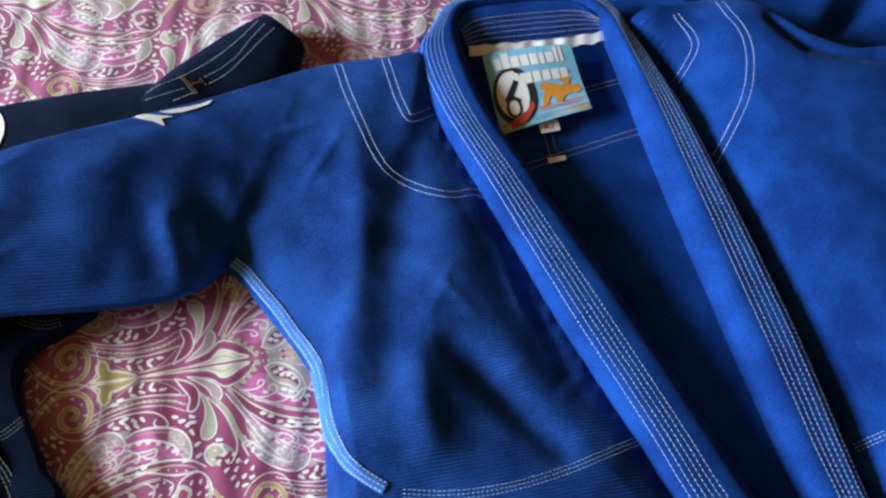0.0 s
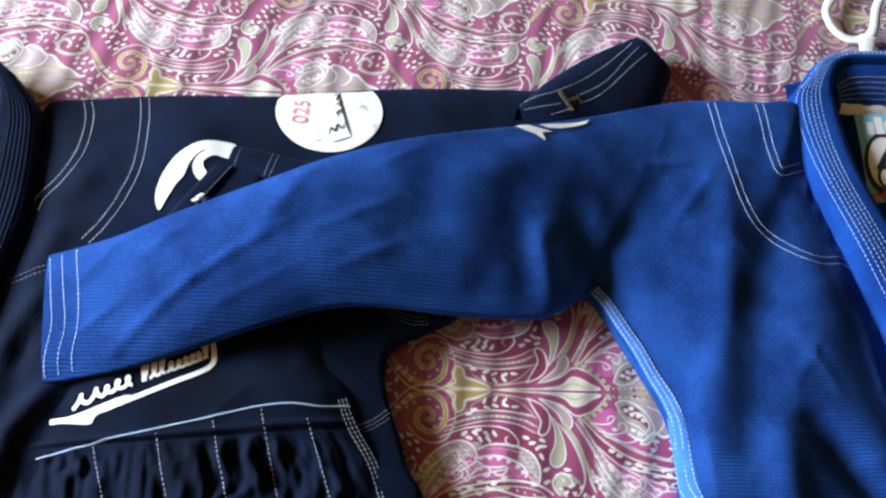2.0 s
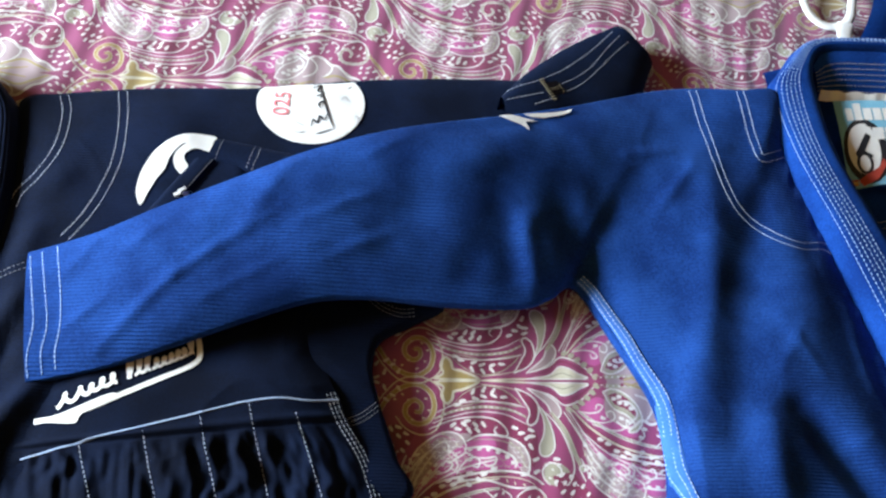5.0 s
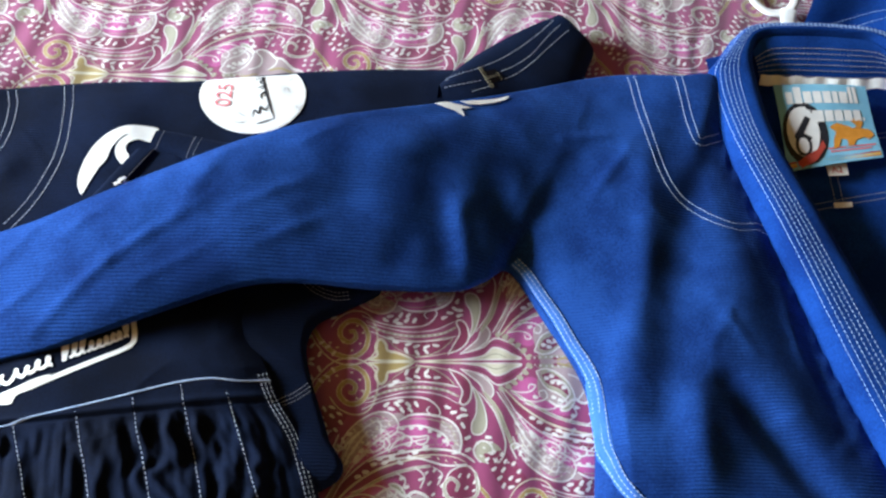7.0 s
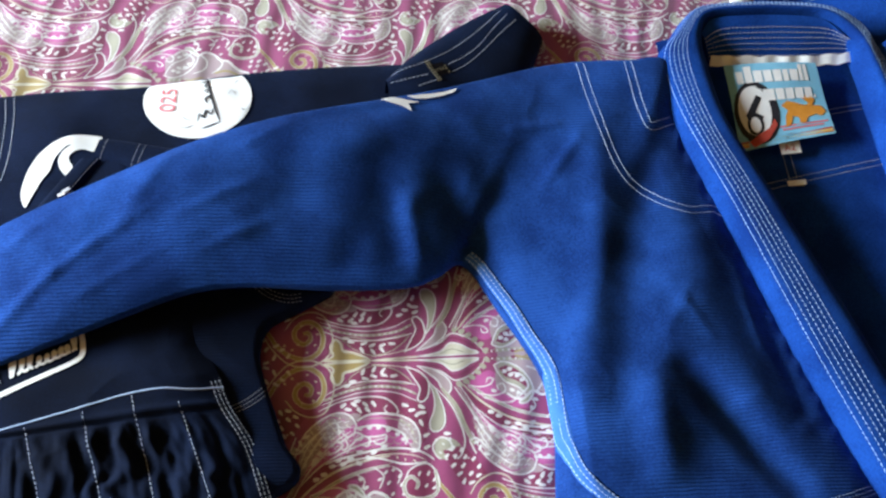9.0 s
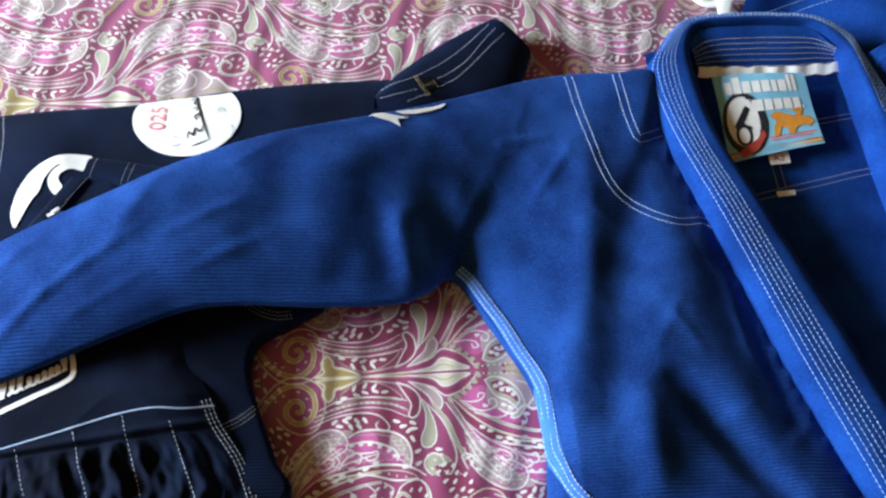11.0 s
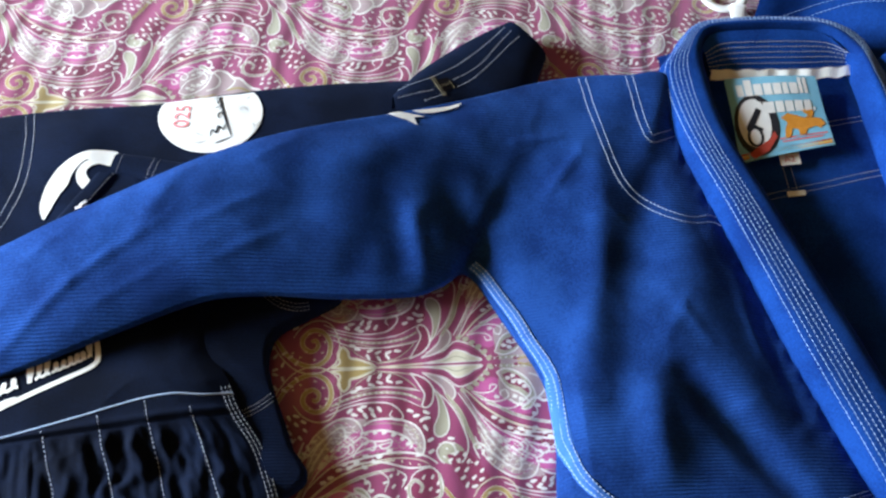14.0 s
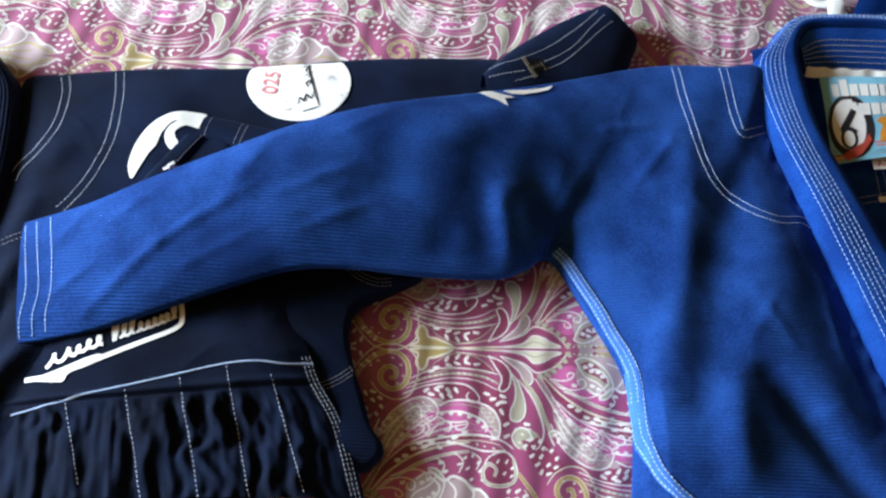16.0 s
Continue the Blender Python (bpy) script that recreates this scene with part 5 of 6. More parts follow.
def build_label():
    n = 20
    verts = [on_label(i / n, j / n) for i in range(n + 1) for j in range(n + 1)]
    verts += [Vector((p.x, p.y, p.z - 0.0012)) for p in verts]
    m = n + 1
    faces = [(i * m + j, i * m + j + 1, (i + 1) * m + j + 1, (i + 1) * m + j) for i in range(n) for j in range(n)]
    ob = mesh_of("woven_label", verts[:m * m], [f[::-1] for f in faces], LABEL_BLUE, blue_jacket, "sky blue woven label with white and orange shapes")
    r = 0.0006
    # two rows of white blocks
    x = 0.10
    for w, top in ((0.07, 0.10), (0.08, 0.04), (0.09, 0.10), (0.09, 0.10), (0.09, 0.10), (0.06, 0.10), (0.09, 0.10), (0.04, 0.03), (0.04, 0.03)):
        label_shape("block", rect(x, top, x + w, 0.25), WHITE, ob, r)
        x += w + 0.015
    x = 0.20
    for w, top in ((0.08, 0.29), (0.03, 0.33), (0.12, 0.34), (0.09, 0.34), (0.09, 0.34), (0.09, 0.34), (0.08, 0.34), (0.02, 0.44)):
        label_shape("block", rect(x, top, x + w, 0.48), WHITE, ob, r)
        x += w + 0.015
    label_shape("emblem_ground", disc(0.24, 0.60, 0.235, 0.37), BLACK_INK, ob, r * 0.6)
    label_shape("emblem", disc(0.22, 0.58, 0.17, 0.29), WHITE, ob, r * 1.2)
    label_shape("emblem_mark", disc(0.20, 0.74, 0.085, 0.12), BLACK_INK, ob, r * 1.6)
    label_shape("emblem_mark", disc(0.20, 0.74, 0.055, 0.09), WHITE, ob, r * 2)
    label_shape("emblem_mark", [(0.12, 0.62), (0.26, 0.40), (0.31, 0.44), (0.22, 0.60), (0.30, 0.66), (0.27, 0.70), (0.14, 0.70)], BLACK_INK, ob, r * 1.5)
    label_shape("emblem_mark", [(0.10, 0.92), (0.20, 0.86), (0.33, 0.80), (0.40, 0.70), (0.42, 0.78), (0.30, 0.93), (0.14, 0.99)], RED_INK, ob, r * 1.8)
    label_shape("orange_shape", [(0.50, 0.55), (0.58, 0.50), (0.68, 0.54), (0.76, 0.58), (0.80, 0.55), (0.74, 0.48), (0.80, 0.44), (0.88, 0.50), (0.84, 0.58), (0.93, 0.60), (0.97, 0.68), (0.90, 0.74), (0.86, 0.70), (0.76, 0.73), (0.72, 0.80), (0.66, 0.80), (0.66, 0.72), (0.60, 0.70), (0.56, 0.80), (0.50, 0.82), (0.52, 0.70), (0.56, 0.62)], ORANGE, ob, r)
    label_shape("block", rect(0.44, 0.80, 0.96, 0.82), PINK_INK, ob, r)
    label_shape("block", rect(0.46, 0.84, 0.90, 0.86), PINK_INK, ob, r)
    for k, mat in enumerate((RED_INK, YELLOW, ORANGE)):
        label_shape("stripe", rect(0.02, 0.905 + 0.022 * k, 0.98, 0.925 + 0.022 * k), mat, ob, r)


build_label()


def flat_on(name, corners, mat, parent, thick=0.001, label=""):
    """A small flat tag with thickness."""
    v = [Vector(p) for p in corners]
    v = [p + Vector((0, 0, thick)) for p in v] + v
    return mesh_of(name, v, [(3, 2, 1, 0), (0, 1, 5, 4), (1, 2, 6, 5), (2, 3, 7, 6), (3, 0, 4, 7)], mat, parent, label, smooth=False)


size_tag = flat_on("size_tag", [(0.229, 0.747, 0.019), (0.255, 0.754, 0.019), (0.258, 0.738, 0.018), (0.233, 0.730, 0.018)], CREAM_TAPE, blue_jacket, label="small white size tag")
flat_on("bar_tack", [(0.239, 0.693, 0.016), (0.262, 0.700, 0.016), (0.263, 0.693, 0.016), (0.241, 0.686, 0.016)], CREAM_TAPE, blue_jacket)


def lettering(name, text, at, along, size, mat, parent, trees=(), rise=0.0008):
    """Flat letters lying in the plane of the cloth, reading along the given direction."""
    cu = bpy.data.curves.new(name, "FONT")
    cu.body, cu.size, cu.align_x, cu.align_y = text, size, "CENTER", "CENTER"
    tmp = bpy.data.objects.new(name, cu)
    scene.collection.objects.link(tmp)
    bpy.context.view_layer.update()
    me = bpy.data.meshes.new_from_object(tmp.evaluated_get(bpy.context.evaluated_depsgraph_get()))
    bpy.data.objects.remove(tmp)
    me.materials.clear()
    me.materials.append(mat)
    ob = new(name, me)
    ob.parent = parent
    d = Vector(along).normalized()
    up = Vector((-d.y, d.x, 0)).normalized()
    nrm = d.cross(up).normalized()
    m = Matrix.Translation(at) @ Matrix((d, nrm.cross(d), nrm)).transposed().to_4x4()
    if not trees:
        ob.matrix_world = m
        return ob
    me.transform(m)
    for v in me.vertices:
        h = top_of(v.co.x, v.co.y, trees)
        v.co.z = (h[0] if h else 0.0) + rise
    return ob


TAG = [(0.243, 0.741, 0.020), (0.257, 0.745, 0.020)]
lettering("lettering", "A2", TAG[0], Vector(TAG[1]) - Vector(TAG[0]), 0.013, RED_INK, blue_jacket)

# ---------------------------------------------------------------- black jacket, small parts
stitch_mesh("yoke_stitches", seam([(-0.7439, 0.6010, 0.0183), (-0.7297, 0.5749, 0.0226), (-0.7208, 0.5331, 0.0237), (-0.7260, 0.4929, 0.0283), (-0.7381, 0.4658, 0.0269), (-0.7384, 0.4467, 0.0394)], (-0.0045, 0.0045)) + seam([(-0.6839, 0.6236, 0.0193), (-0.6684, 0.5865, 0.0257), (-0.6549, 0.5319, 0.0263), (-0.6548, 0.4907, 0.0268), (-0.6606, 0.4529, 0.0294), (-0.6712, 0.4227, 0.0304)], (-0.0048, 0.0048)), THREAD_GREY, black_jacket, [T_BLACK], 0.0046, 0.0005, 0.0012)
stitch_mesh("side_stitches", seam([(-0.3490, 0.4356, 0.0166), (-0.3335, 0.4284, 0.0145), (-0.3143, 0.4272, 0.0114), (-0.2988, 0.4326, 0.0076)], (-0.003, 0.001, 0.005)) + seam([(-0.3399, 0.2987, 0.0291), (-0.3261, 0.3103, 0.0143), (-0.3118, 0.3286, -0.0020)], (-0.004, 0.0, 0.004)), THREAD_DIM, black_jacket, [T_BLACK], 0.0030, 0.0012, 0.0013)
stitch_mesh("skirt_stitches", seam([(-0.7265, 0.3622, 0.0323), (-0.7100, 0.3740, 0.0291), (-0.6951, 0.3843, 0.0307)], (-0.003, 0.003)), THREAD_DIM, black_jacket, [T_BLACK], 0.0034, 0.0014, 0.0011)
lines = []
for v in np.linspace(0.30, 0.92, 5):
    k = v * (bkn_grid.shape[1] - 1)
    lines.append(bkn_grid[:, int(k)] * (1 - k + int(k)) + bkn_grid[:, int(k) + 1] * (k - int(k)) + np.array((0, -0.001, 0.0006)))
stitch_mesh("neck_quilting", lines, THREAD_DARK, black_jacket, [], 0.0042, 0.0012, 0.0014, free=True)
CUFF_ROWS = ([(-0.2566, 0.7208, 0.045), (-0.2370, 0.7365, 0.045), (-0.2171, 0.7516, 0.045), (-0.1862, 0.7862, 0.045), (-0.1560, 0.8305, 0.045), (-0.1354, 0.8671, 0.045)],
             [(-0.1893, 0.7571, 0.045), (-0.1721, 0.7758, 0.045), (-0.1565, 0.7978, 0.045), (-0.1417, 0.8316, 0.045), (-0.1261, 0.8618, 0.045)],
             [(-0.1825, 0.7473, 0.045), (-0.1654, 0.7666, 0.045), (-0.1489, 0.7940, 0.045), (-0.1313, 0.8277, 0.045), (-0.1140, 0.8565, 0.045)],
             [(-0.2510, 0.7074, 0.045), (-0.2310, 0.7197, 0.045), (-0.2096, 0.7334, 0.045)],
             [(-0.2187, 0.7111, 0.045), (-0.2078, 0.7204, 0.045), (-0.1979, 0.7287, 0.045)])
stitch_mesh("cuff_stitches", [spline(row, 40) for row in CUFF_ROWS], THREAD_GREY, black_jacket, [T_CUFF], 0.0046, 0.0008, 0.0012)
on_cloth("cuff_tab", [(-0.2128, 0.7461, 0.045), (-0.1965, 0.7583, 0.045), (-0.1851, 0.7464, 0.045), (-0.1995, 0.7299, 0.045)], THREAD_DARK, black_jacket, [T_CUFF], 0.0009, "dark square sewn on the cuff")
stitch_mesh("tab_stitches", [spline(row, 12) for row in ([(-0.2174, 0.7532, 0.045), (-0.2079, 0.7408, 0.045), (-0.1955, 0.7261, 0.045)], [(-0.2148, 0.7549, 0.045), (-0.2054, 0.7424, 0.045), (-0.1930, 0.7277, 0.045)], [(-0.2050, 0.7400, 0.045), (-0.1975, 0.7458, 0.045), (-0.1901, 0.7526, 0.045)], [(-0.2040, 0.7377, 0.045), (-0.1965, 0.7436, 0.045), (-0.1891, 0.7503, 0.045)], [(-0.1944, 0.7537, 0.045), (-0.1896, 0.7484, 0.045), (-0.1847, 0.7431, 0.045)])], THREAD_TAN, black_jacket, [T_CUFF], 0.0030, 0.0006, 0.0014, rise=0.0014)


def clipped_disc(centre, radius, trees, floor, n=72):
    """A round outline, cut off where the cloth ends."""
    out = []
    for k in range(n):
        a = 2 * math.pi * k / n
        r = radius
        while r > 0.01:
            h = top_of(centre[0] + r * math.cos(a), centre[1] + r * math.sin(a), trees)
            if h is not None and h[0] > floor:
                break
            r -= 0.001
        out.append((centre[0] + r * math.cos(a), centre[1] + r * math.sin(a)))
    return out


PATCH = [(-0.4731, 0.6639, 0.0249)][0]
PATCH_R = 0.0625
patch = on_cloth("round_patch", clipped_disc(PATCH, PATCH_R, [T_BLACK], 0.017), WHITE, black_jacket, [T_BLACK], 0.0012, "round white sewn patch with worn writing")
T_PATCH = BVHTree.FromPolygons([tuple(v.co) for v in patch.data.vertices], [tuple(p.vertices) for p in patch.data.polygons])
at = Vector([(-0.5039, 0.6532, 0.0244)][0]) + Vector((0, 0, 0.0035))
way = Vector([(-0.5075, 0.6712, 0.0210)][0]) - Vector([(-0.5016, 0.6402, 0.0252)][0])
lettering("lettering", "025", at, way, 0.026, PINK_INK, black_jacket, [T_PATCH])
# worn ink strokes
for line, w in (([(-0.4635, 0.6274, 0.0264), (-0.4638, 0.6385, 0.0266), (-0.4573, 0.6341, 0.0267), (-0.4581, 0.6449, 0.0270), (-0.4510, 0.6407, 0.0271), (-0.4501, 0.6529, 0.0265)], 0.0024), ([(-0.4591, 0.6567, 0.0262), (-0.4633, 0.6624, 0.0256), (-0.4583, 0.6695, 0.0250), (-0.4587, 0.6603, 0.0260)], 0.0022), ([(-0.4701, 0.6734, 0.0235), (-0.4634, 0.6796, 0.0227), (-0.4642, 0.6714, 0.0243)], 0.002), ([(-0.4776, 0.6876, 0.0193), (-0.4684, 0.6950, 0.0181), (-0.4699, 0.6838, 0.0210), (-0.4601, 0.6826, 0.0224)], 0.0024), ([(-0.4381, 0.6318, 0.0274), (-0.4503, 0.6536, 0.0265), (-0.4639, 0.6815, 0.0222), (-0.4702, 0.6966, 0.0175)], 0.0026), ([(-0.4381, 0.6318, 0.0274), (-0.4480, 0.6240, 0.0269), (-0.4558, 0.6185, 0.0267)], 0.0018)):
    on_cloth("ink_stroke", band(spline(line, 16), w, True), BLACK_INK, black_jacket, [T_PATCH], 0.0007)
for line, w in (([(-0.4399, 0.6746, 0.0252), (-0.4370, 0.6826, 0.0237), (-0.4299, 0.6755, 0.0250)], 0.0016), ([(-0.4190, 0.6583, 0.0263), (-0.4161, 0.6542, 0.0265)], 0.002), ([(-0.4825, 0.6314, 0.0256), (-0.4770, 0.6282, 0.0259), (-0.4700, 0.6270, 0.0262)], 0.002), ([(-0.4830, 0.6162, 0.0264), (-0.4749, 0.6155, 0.0267), (-0.4684, 0.6209, 0.0265)], 0.0018), ([(-0.4378, 0.6958, 0.0205), (-0.4348, 0.7040, 0.0188)], 0.0016)):
    on_cloth("ink_stroke", band(spline(line, 10), w, True), GREY_INK, black_jacket, [T_PATCH], 0.0007)
stitch_mesh("patch_stitches", [[(PATCH[0] + 0.96 * PATCH_R * math.cos(a), PATCH[1] + 0.96 * PATCH_R * math.sin(a), 0.03) for a in np.linspace(math.pi * 1.0, math.pi * 2.0, 60)]], CREAM_TAPE, black_jacket, [T_PATCH], 0.003, 0.001, 0.0016)

RING = [(-0.5662, 0.5163, 0.0281)][0]
ring = on_cloth("round_patch", clipped_disc(RING, 0.0605, [T_BLACK], 0.017), BLACK_PLAIN, black_jacket, [T_BLACK], 0.0010, "round dark patch with a white swirl")
T_RING = BVHTree.FromPolygons([tuple(v.co) for v in ring.data.vertices], [tuple(p.vertices) for p in ring.data.polygons])
for outline in ([(-0.6133, 0.4803), (-0.6205, 0.4934), (-0.6230, 0.5112), (-0.6215, 0.5305), (-0.6159, 0.5514), (-0.6056, 0.5671), (-0.5910, 0.5780), (-0.5729, 0.5830), (-0.5590, 0.5826), (-0.5568, 0.5629), (-0.5677, 0.5626), (-0.5809, 0.5632), (-0.5897, 0.5643), (-0.5958, 0.5554), (-0.5997, 0.5418), (-0.5999, 0.5273), (-0.6046, 0.5131), (-0.6078, 0.4951), (-0.6100, 0.4798)],
                [(-0.5883, 0.5640), (-0.5938, 0.5552), (-0.5955, 0.5447), (-0.5925, 0.5357), (-0.5870, 0.5290), (-0.5802, 0.5258), (-0.5773, 0.5366), (-0.5825, 0.5426), (-0.5852, 0.5487), (-0.5829, 0.5555), (-0.5752, 0.5618), (-0.5629, 0.5618), (-0.5617, 0.5684), (-0.5761, 0.5686)],
                [(-0.6106, 0.5361), (-0.6071, 0.5410), (-0.6024, 0.5364), (-0.6009, 0.5285), (-0.6028, 0.5226), (-0.6073, 0.5265)]):
    on_cloth("white_swirl", spline(outline + outline[:1], 4 * len(outline))[:-1], WHITE, black_jacket, [T_RING, T_BLACK], 0.0012)

# white label in the neck of the black jacket
BL = [(-0.916, 0.539, 0.020), (-0.841, 0.563, 0.020), (-0.827, 0.486, 0.017), (-0.894, 0.464, 0.017)]


def quad_point(q, s, t, z=0.0):
    a = Vector(q[0]).lerp(Vector(q[1]), s)
    b = Vector(q[3]).lerp(Vector(q[2]), s)
    p = a.lerp(b, t)
    p.z += z
    return p


neck_label = flat_on("neck_label", BL, WHITE, black_jacket, label="white woven neck label with dark marks")
for s0, t0, s1, t1, mat in ((0.42, 0.10, 0.58, 0.17, GREY_INK), (0.70, 0.06, 0.86, 0.14, GREY_INK), (0.40, 0.24, 0.92, 0.30, NAVY_INK), (0.46, 0.30, 0.72, 0.36, NAVY_INK), (0.45, 0.46, 0.50, 0.54, GREY_INK), (0.53, 0.46, 0.57, 0.55, GREY_INK), (0.60, 0.47, 0.66, 0.54, GREY_INK), (0.42, 0.60, 0.90, 0.62, GREY_INK), (0.36, 0.70, 0.92, 0.80, BLACK_INK), (0.40, 0.80, 0.62, 0.95, BLACK_INK), (0.68, 0.80, 0.72, 0.93, BLACK_INK), (0.86, 0.80, 0.92, 0.90, BLACK_INK)):
    q = [quad_point(BL, s, t, 0.0016) for s, t in ((s0, t0), (s1, t0), (s1, t1), (s0, t1))]
    mesh_of("mark", q, [(3, 2, 1, 0)], mat, neck_label, smooth=False)
stitch_mesh("back_stitches", seam([(-0.884, 0.466, 0.011), (-0.851, 0.475, 0.011), (-0.826, 0.483, 0.011)], (-0.003, 0.003)), THREAD_DIM, black_jacket, [TREES[black_back.name]], 0.004, 0.0012, 0.0011)

# ---------------------------------------------------------------- black belt end tucked beneath the sleeve
belt = thing("black_belt", "black cotton belt folded over itself beside the patch", "belt")
T_BELT = []
for a, b, sd in (([(-0.558, 0.578, 0.038), (-0.531, 0.580, 0.038), (-0.498, 0.580, 0.038), (-0.454, 0.582, 0.038)], [(-0.560, 0.552, 0.036), (-0.532, 0.552, 0.036), (-0.502, 0.548, 0.036), (-0.464, 0.549, 0.036)], 31), ([(-0.573, 0.548, 0.036), (-0.582, 0.524, 0.036), (-0.592, 0.496, 0.036), (-0.603, 0.465, 0.036)], [(-0.550, 0.551, 0.036), (-0.558, 0.529, 0.036), (-0.566, 0.506, 0.036), (-0.578, 0.473, 0.036)], 33), ([(-0.554, 0.557, 0.032), (-0.560, 0.532, 0.032), (-0.567, 0.514, 0.032), (-0.572, 0.492, 0.032)], [(-0.522, 0.553, 0.032), (-0.514, 0.547, 0.032), (-0.516, 0.531, 0.032), (-0.521, 0.508, 0.032)], 35)):
    o, gg = cloth("belt_fold", BLACK_PLAIN, belt, a, b, 30, 14, bulge=0.004, power=5, rough=0.001, seed=sd, skirt=(0.014, 0.014))
    T_BELT.append((TREES[o.name], gg))
stitch_mesh("belt_stitches", [T_BELT[0][1][3], T_BELT[0][1][15], T_BELT[0][1][17]], THREAD_DIM, belt, [T_BELT[0][0]], 0.003, 0.0012, 0.0012)
stitch_mesh("belt_stitches", [T_BELT[1][1][:, 11]], THREAD_DIM, belt, [T_BELT[1][0]], 0.003, 0.0012, 0.0012)
for line in ([(-0.576, 0.501, 0.050), (-0.570, 0.508, 0.050)], [(-0.570, 0.500, 0.050), (-0.562, 0.508, 0.050)], [(-0.579, 0.496, 0.050), (-0.573, 0.501, 0.050)]):
    on_cloth("white_mark", band(spline(line, 8), 0.0035), WHITE, belt, [T_BELT[1][0], T_BELT[0][0]], 0.0008)

# ---------------------------------------------------------------- black trousers, small parts
WAIST = [(-0.6240, 0.1949, 0.0330), (-0.5775, 0.2192, 0.0417), (-0.5319, 0.2431, 0.0459), (-0.4855, 0.2669, 0.0461), (-0.4429, 0.2897, 0.0491), (-0.4104, 0.3022, 0.0488), (-0.3806, 0.3081, 0.0396), (-0.3541, 0.3181, 0.0311)]
piping("waist_cord", WAIST, 0.0021, THREAD, black_trousers, [T_TROUSERS], "white cord along the waist seam", 0.0008)
stitch_mesh("pleat_stitches", seam([(-0.5759, 0.2176, 0.0415), (-0.5670, 0.2013, 0.0411), (-0.5566, 0.1854, 0.0417), (-0.5450, 0.1661, 0.0418), (-0.5315, 0.1435, 0.0420)], (0,)) + seam([(-0.5234, 0.2423, 0.0471), (-0.5130, 0.2221, 0.0479), (-0.5011, 0.2003, 0.0413), (-0.4877, 0.1751, 0.0378), (-0.4721, 0.1457, 0.0338)], (0,)) + seam([(-0.4761, 0.2669, 0.0491), (-0.4635, 0.2413, 0.0462), (-0.4485, 0.2140, 0.0424), (-0.4319, 0.1823, 0.0384), (-0.4126, 0.1452, 0.0337)], (0,)) + seam([(-0.4359, 0.2903, 0.0461), (-0.4208, 0.2603, 0.0391), (-0.4033, 0.2268, 0.0386), (-0.3837, 0.1887, 0.0341), (-0.3609, 0.1443, 0.0289)], (0,)) + seam([(-0.3908, 0.2928, 0.0429), (-0.3735, 0.2650, 0.0382), (-0.3577, 0.2394, 0.0364), (-0.3378, 0.2074, 0.0325), (-0.3147, 0.1700, 0.0280)], (0,)), THREAD_GREY, black_trousers, [T_TROUSERS], 0.0030, 0.0018, 0.0012)
stitch_mesh("side_stitches", seam([(-0.3639, 0.3229, 0.0360), (-0.3481, 0.2992, 0.0350), (-0.3190, 0.2691, 0.0320), (-0.3011, 0.2411, 0.0300), (-0.2895, 0.2203, 0.0290), (-0.2753, 0.1944, 0.0260)], (-0.004, 0.0, 0.004)), THREAD_GREY, black_trousers, [T_TROUSERS], 0.0034, 0.0014, 0.0014)
# slanted white print over a swoosh
SWOOSH = [(-0.6252, 0.2305, 0.0357), (-0.6017, 0.2392, 0.0411), (-0.5744, 0.2552, 0.0464), (-0.5487, 0.2754, 0.0481), (-0.5229, 0.2965, 0.0481), (-0.5033, 0.3129, 0.0474), (-0.4961, 0.3234, 0.0469), (-0.4986, 0.3348, 0.0468), (-0.5039, 0.3459, 0.0488)]
on_cloth("print_swoosh", band(spline(SWOOSH, 50), 0.0052, False), WHITE, black_trousers, [T_TROUSERS], 0.0009, "white printed swoosh")
on_cloth("print_swoosh", spline([(-0.6250, 0.2300, 0.0357), (-0.5984, 0.2454, 0.0423), (-0.5634, 0.2702, 0.0480), (-0.5590, 0.2658, 0.0480), (-0.5822, 0.2468, 0.0450), (-0.5854, 0.2374, 0.0435), (-0.5932, 0.2346, 0.0421), (-0.6074, 0.2325, 0.0398)], 40)[:-1], WHITE, black_trousers, [T_TROUSERS], 0.0012)
SCRIPT = spline([(-0.6110, 0.2443), (-0.5779, 0.2699), (-0.5473, 0.2935), (-0.5205, 0.3140), (-0.4991, 0.3321)], 400)


def flourish(k0, k1, loops, tall, lean=0.35):
    """A run of slanted loops like quick handwriting, along a stretch of the base line."""
    k = np.linspace(k0, k1, 26 * loops)
    at = np.stack([np.interp(k, np.linspace(0, 1, 400), SCRIPT[:, j]) for j in (0, 1)], 1)
    t = np.gradient(at, axis=0)
    t /= np.linalg.norm(t, axis=1)[:, None]
    up = np.stack([-t[:, 1], t[:, 0]], 1)
    a = np.linspace(0, 2 * np.pi * loops, len(k))
    h = tall * (0.5 - 0.5 * np.cos(a)) * (0.85 + 0.15 * np.sin(2.3 * a / loops + k0 * 9))
    return at + up * h[:, None] + t * (0.0030 * np.sin(a) + lean * h)[:, None]


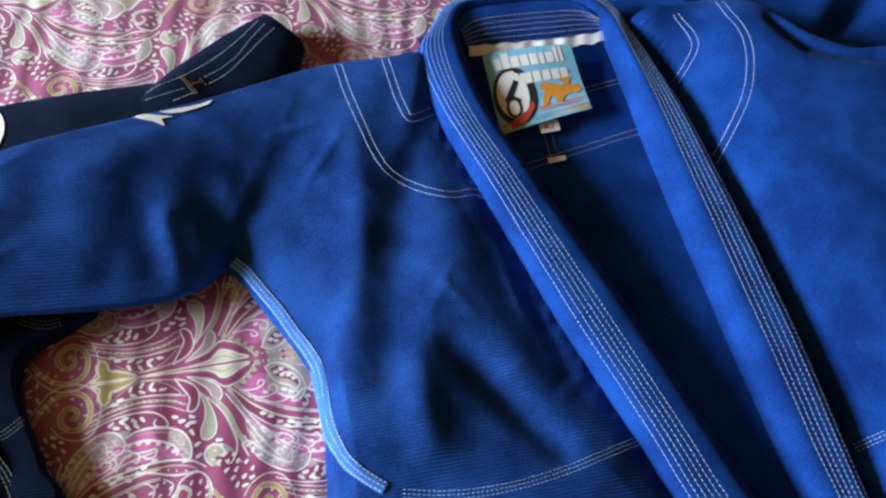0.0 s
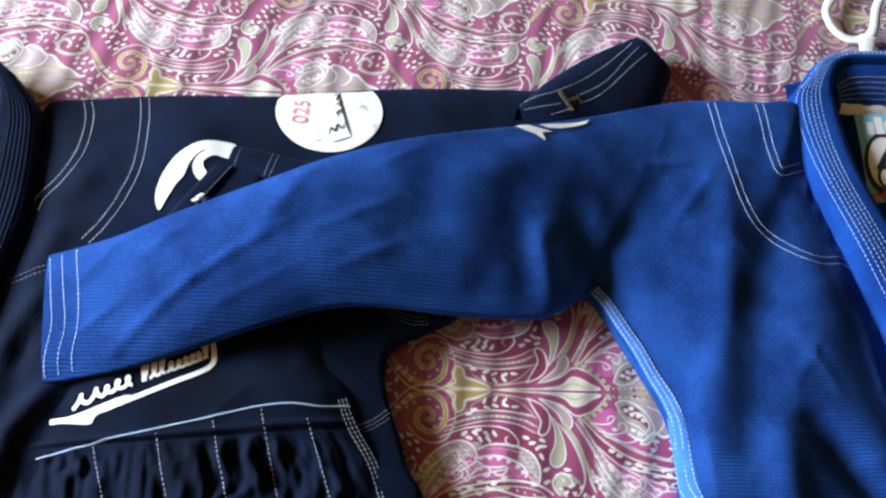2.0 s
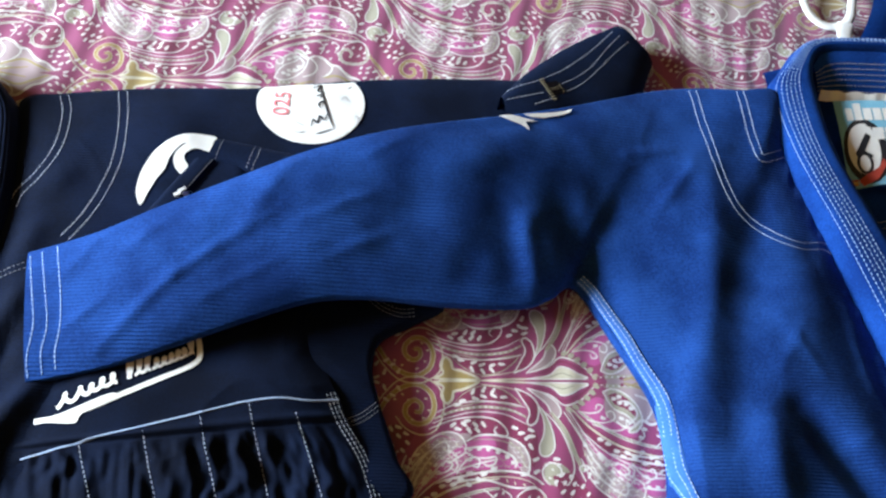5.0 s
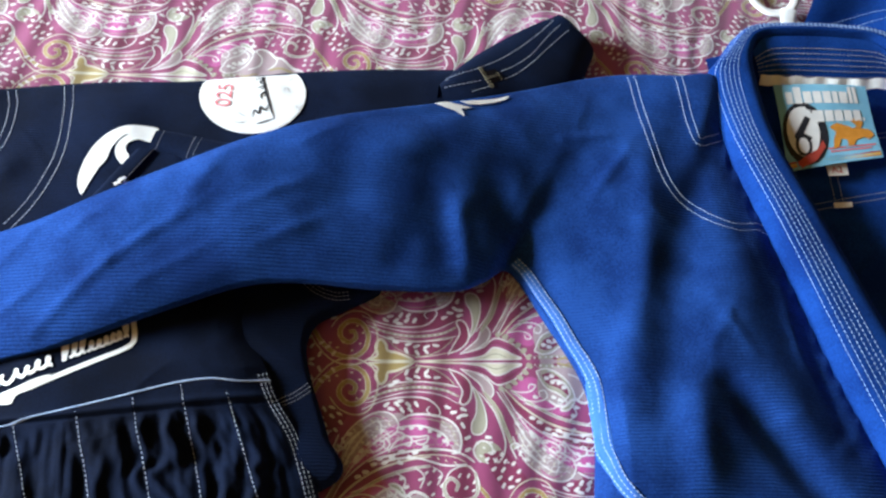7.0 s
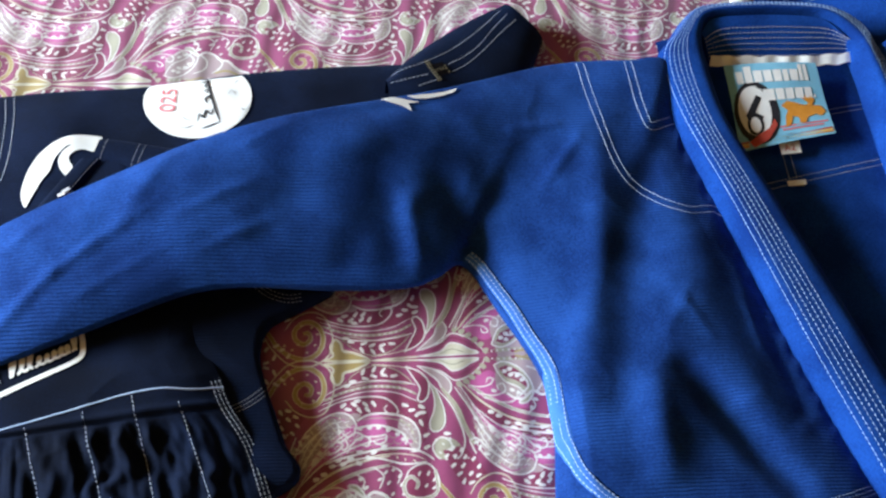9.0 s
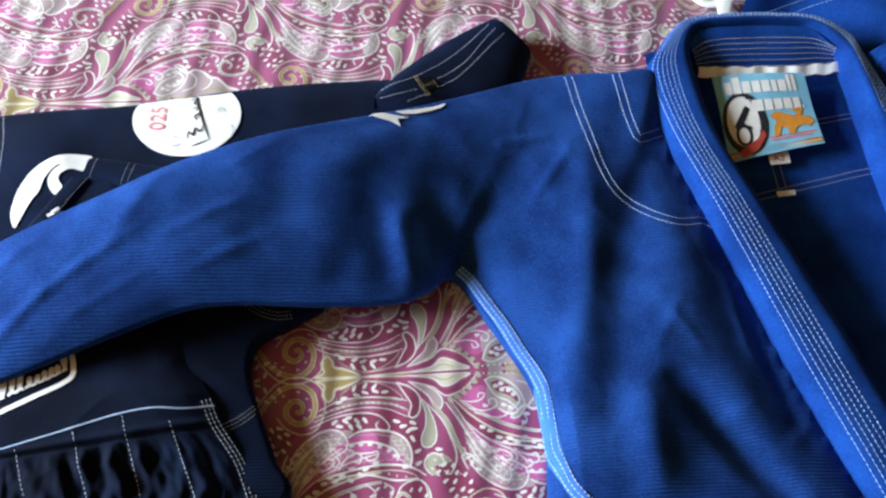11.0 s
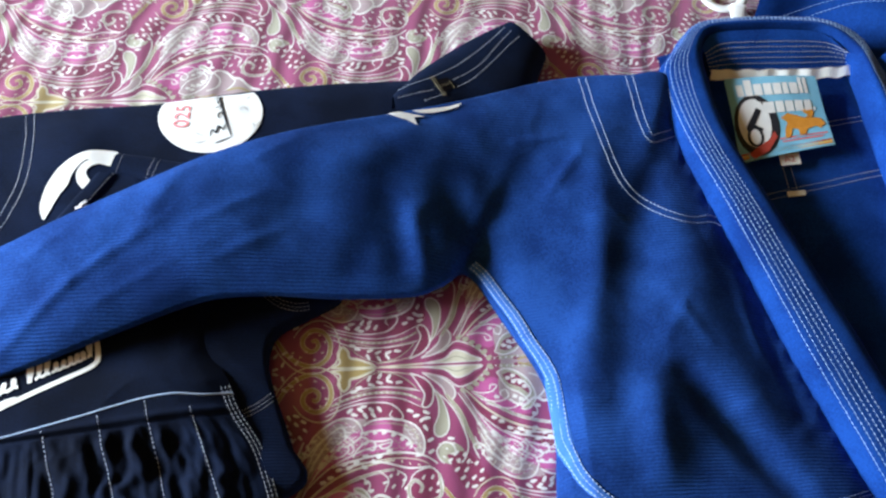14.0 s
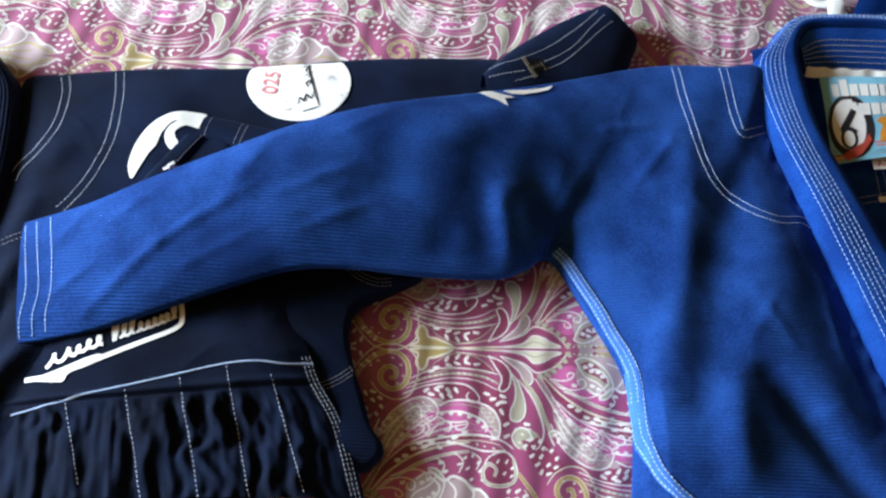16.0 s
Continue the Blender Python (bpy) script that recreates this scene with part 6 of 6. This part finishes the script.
for k0, k1, loops, tall, wide in ((0.02, 0.20, 2, 0.014, 0.0040), (0.19, 0.38, 3, 0.010, 0.0040), (0.44, 0.47, 1, 0.024, 0.0036), (0.49, 0.60, 2, 0.019, 0.0034), (0.61, 0.90, 5, 0.0095, 0.0030), (0.91, 0.96, 1, 0.021, 0.0030)):
    on_cloth("print_stroke", band(flourish(k0, k1, loops, tall), wide), WHITE, black_trousers, [T_TROUSERS], 0.0014)

# ---------------------------------------------------------------- blue trousers, small parts
T_LEG = TREES[blue_leg.name]
stitch_mesh("leg_stitches", seam([(0.201, 0.969, 0.020), (0.229, 0.981, 0.030), (0.248, 0.989, 0.040), (0.296, 1.010, 0.040), (0.345, 1.020, 0.040), (0.408, 1.022, 0.040)], (-0.005, 0.005)), THREAD_BLUE, blue_trousers, [T_LEG], 0.004, 0.0014, 0.0013)


def cord(name, line, width, thick, mat, parent, label=""):
    """A flat soft band with rounded edges."""
    c = even(spline(line, 60), 0.004)
    t = np.gradient(c[:, :2], axis=0)
    t /= np.linalg.norm(t, axis=1)[:, None] + 1e-9
    verts, n = [], 10
    for p, (tx, ty) in zip(c, t):
        for k in range(n):
            a = 2 * math.pi * k / n
            u, w = math.cos(a) * width / 2, math.sin(a) * thick / 2
            verts.append((p[0] - ty * u, p[1] + tx * u, max(p[2] + w, 0.001)))
    faces = [(i * n + j, i * n + (j + 1) % n, (i + 1) * n + (j + 1) % n, (i + 1) * n + j) for i in range(len(c) - 1) for j in range(n)]
    faces += [tuple(range(n)), tuple((len(c) - 1) * n + j for j in range(n))[::-1]]
    return mesh_of(name, verts, faces, mat, parent, label)


drawstring = cord("drawstring", [(0.217, 1.131, 0.012), (0.159, 1.095, 0.010), (0.128, 1.044, 0.008), (0.134, 1.013, 0.006), (0.154, 0.995, 0.006), (0.176, 0.997, 0.008), (0.190, 1.013, 0.012), (0.193, 1.053, 0.016), (0.205, 1.097, 0.020)], 0.013, 0.006, WHITE, blue_trousers, "white flat drawstring loop")
cord("drawstring_end", [(0.183, 0.999, 0.014), (0.183, 0.982, 0.010), (0.188, 0.966, 0.008)], 0.022, 0.004, WHITE, blue_trousers)
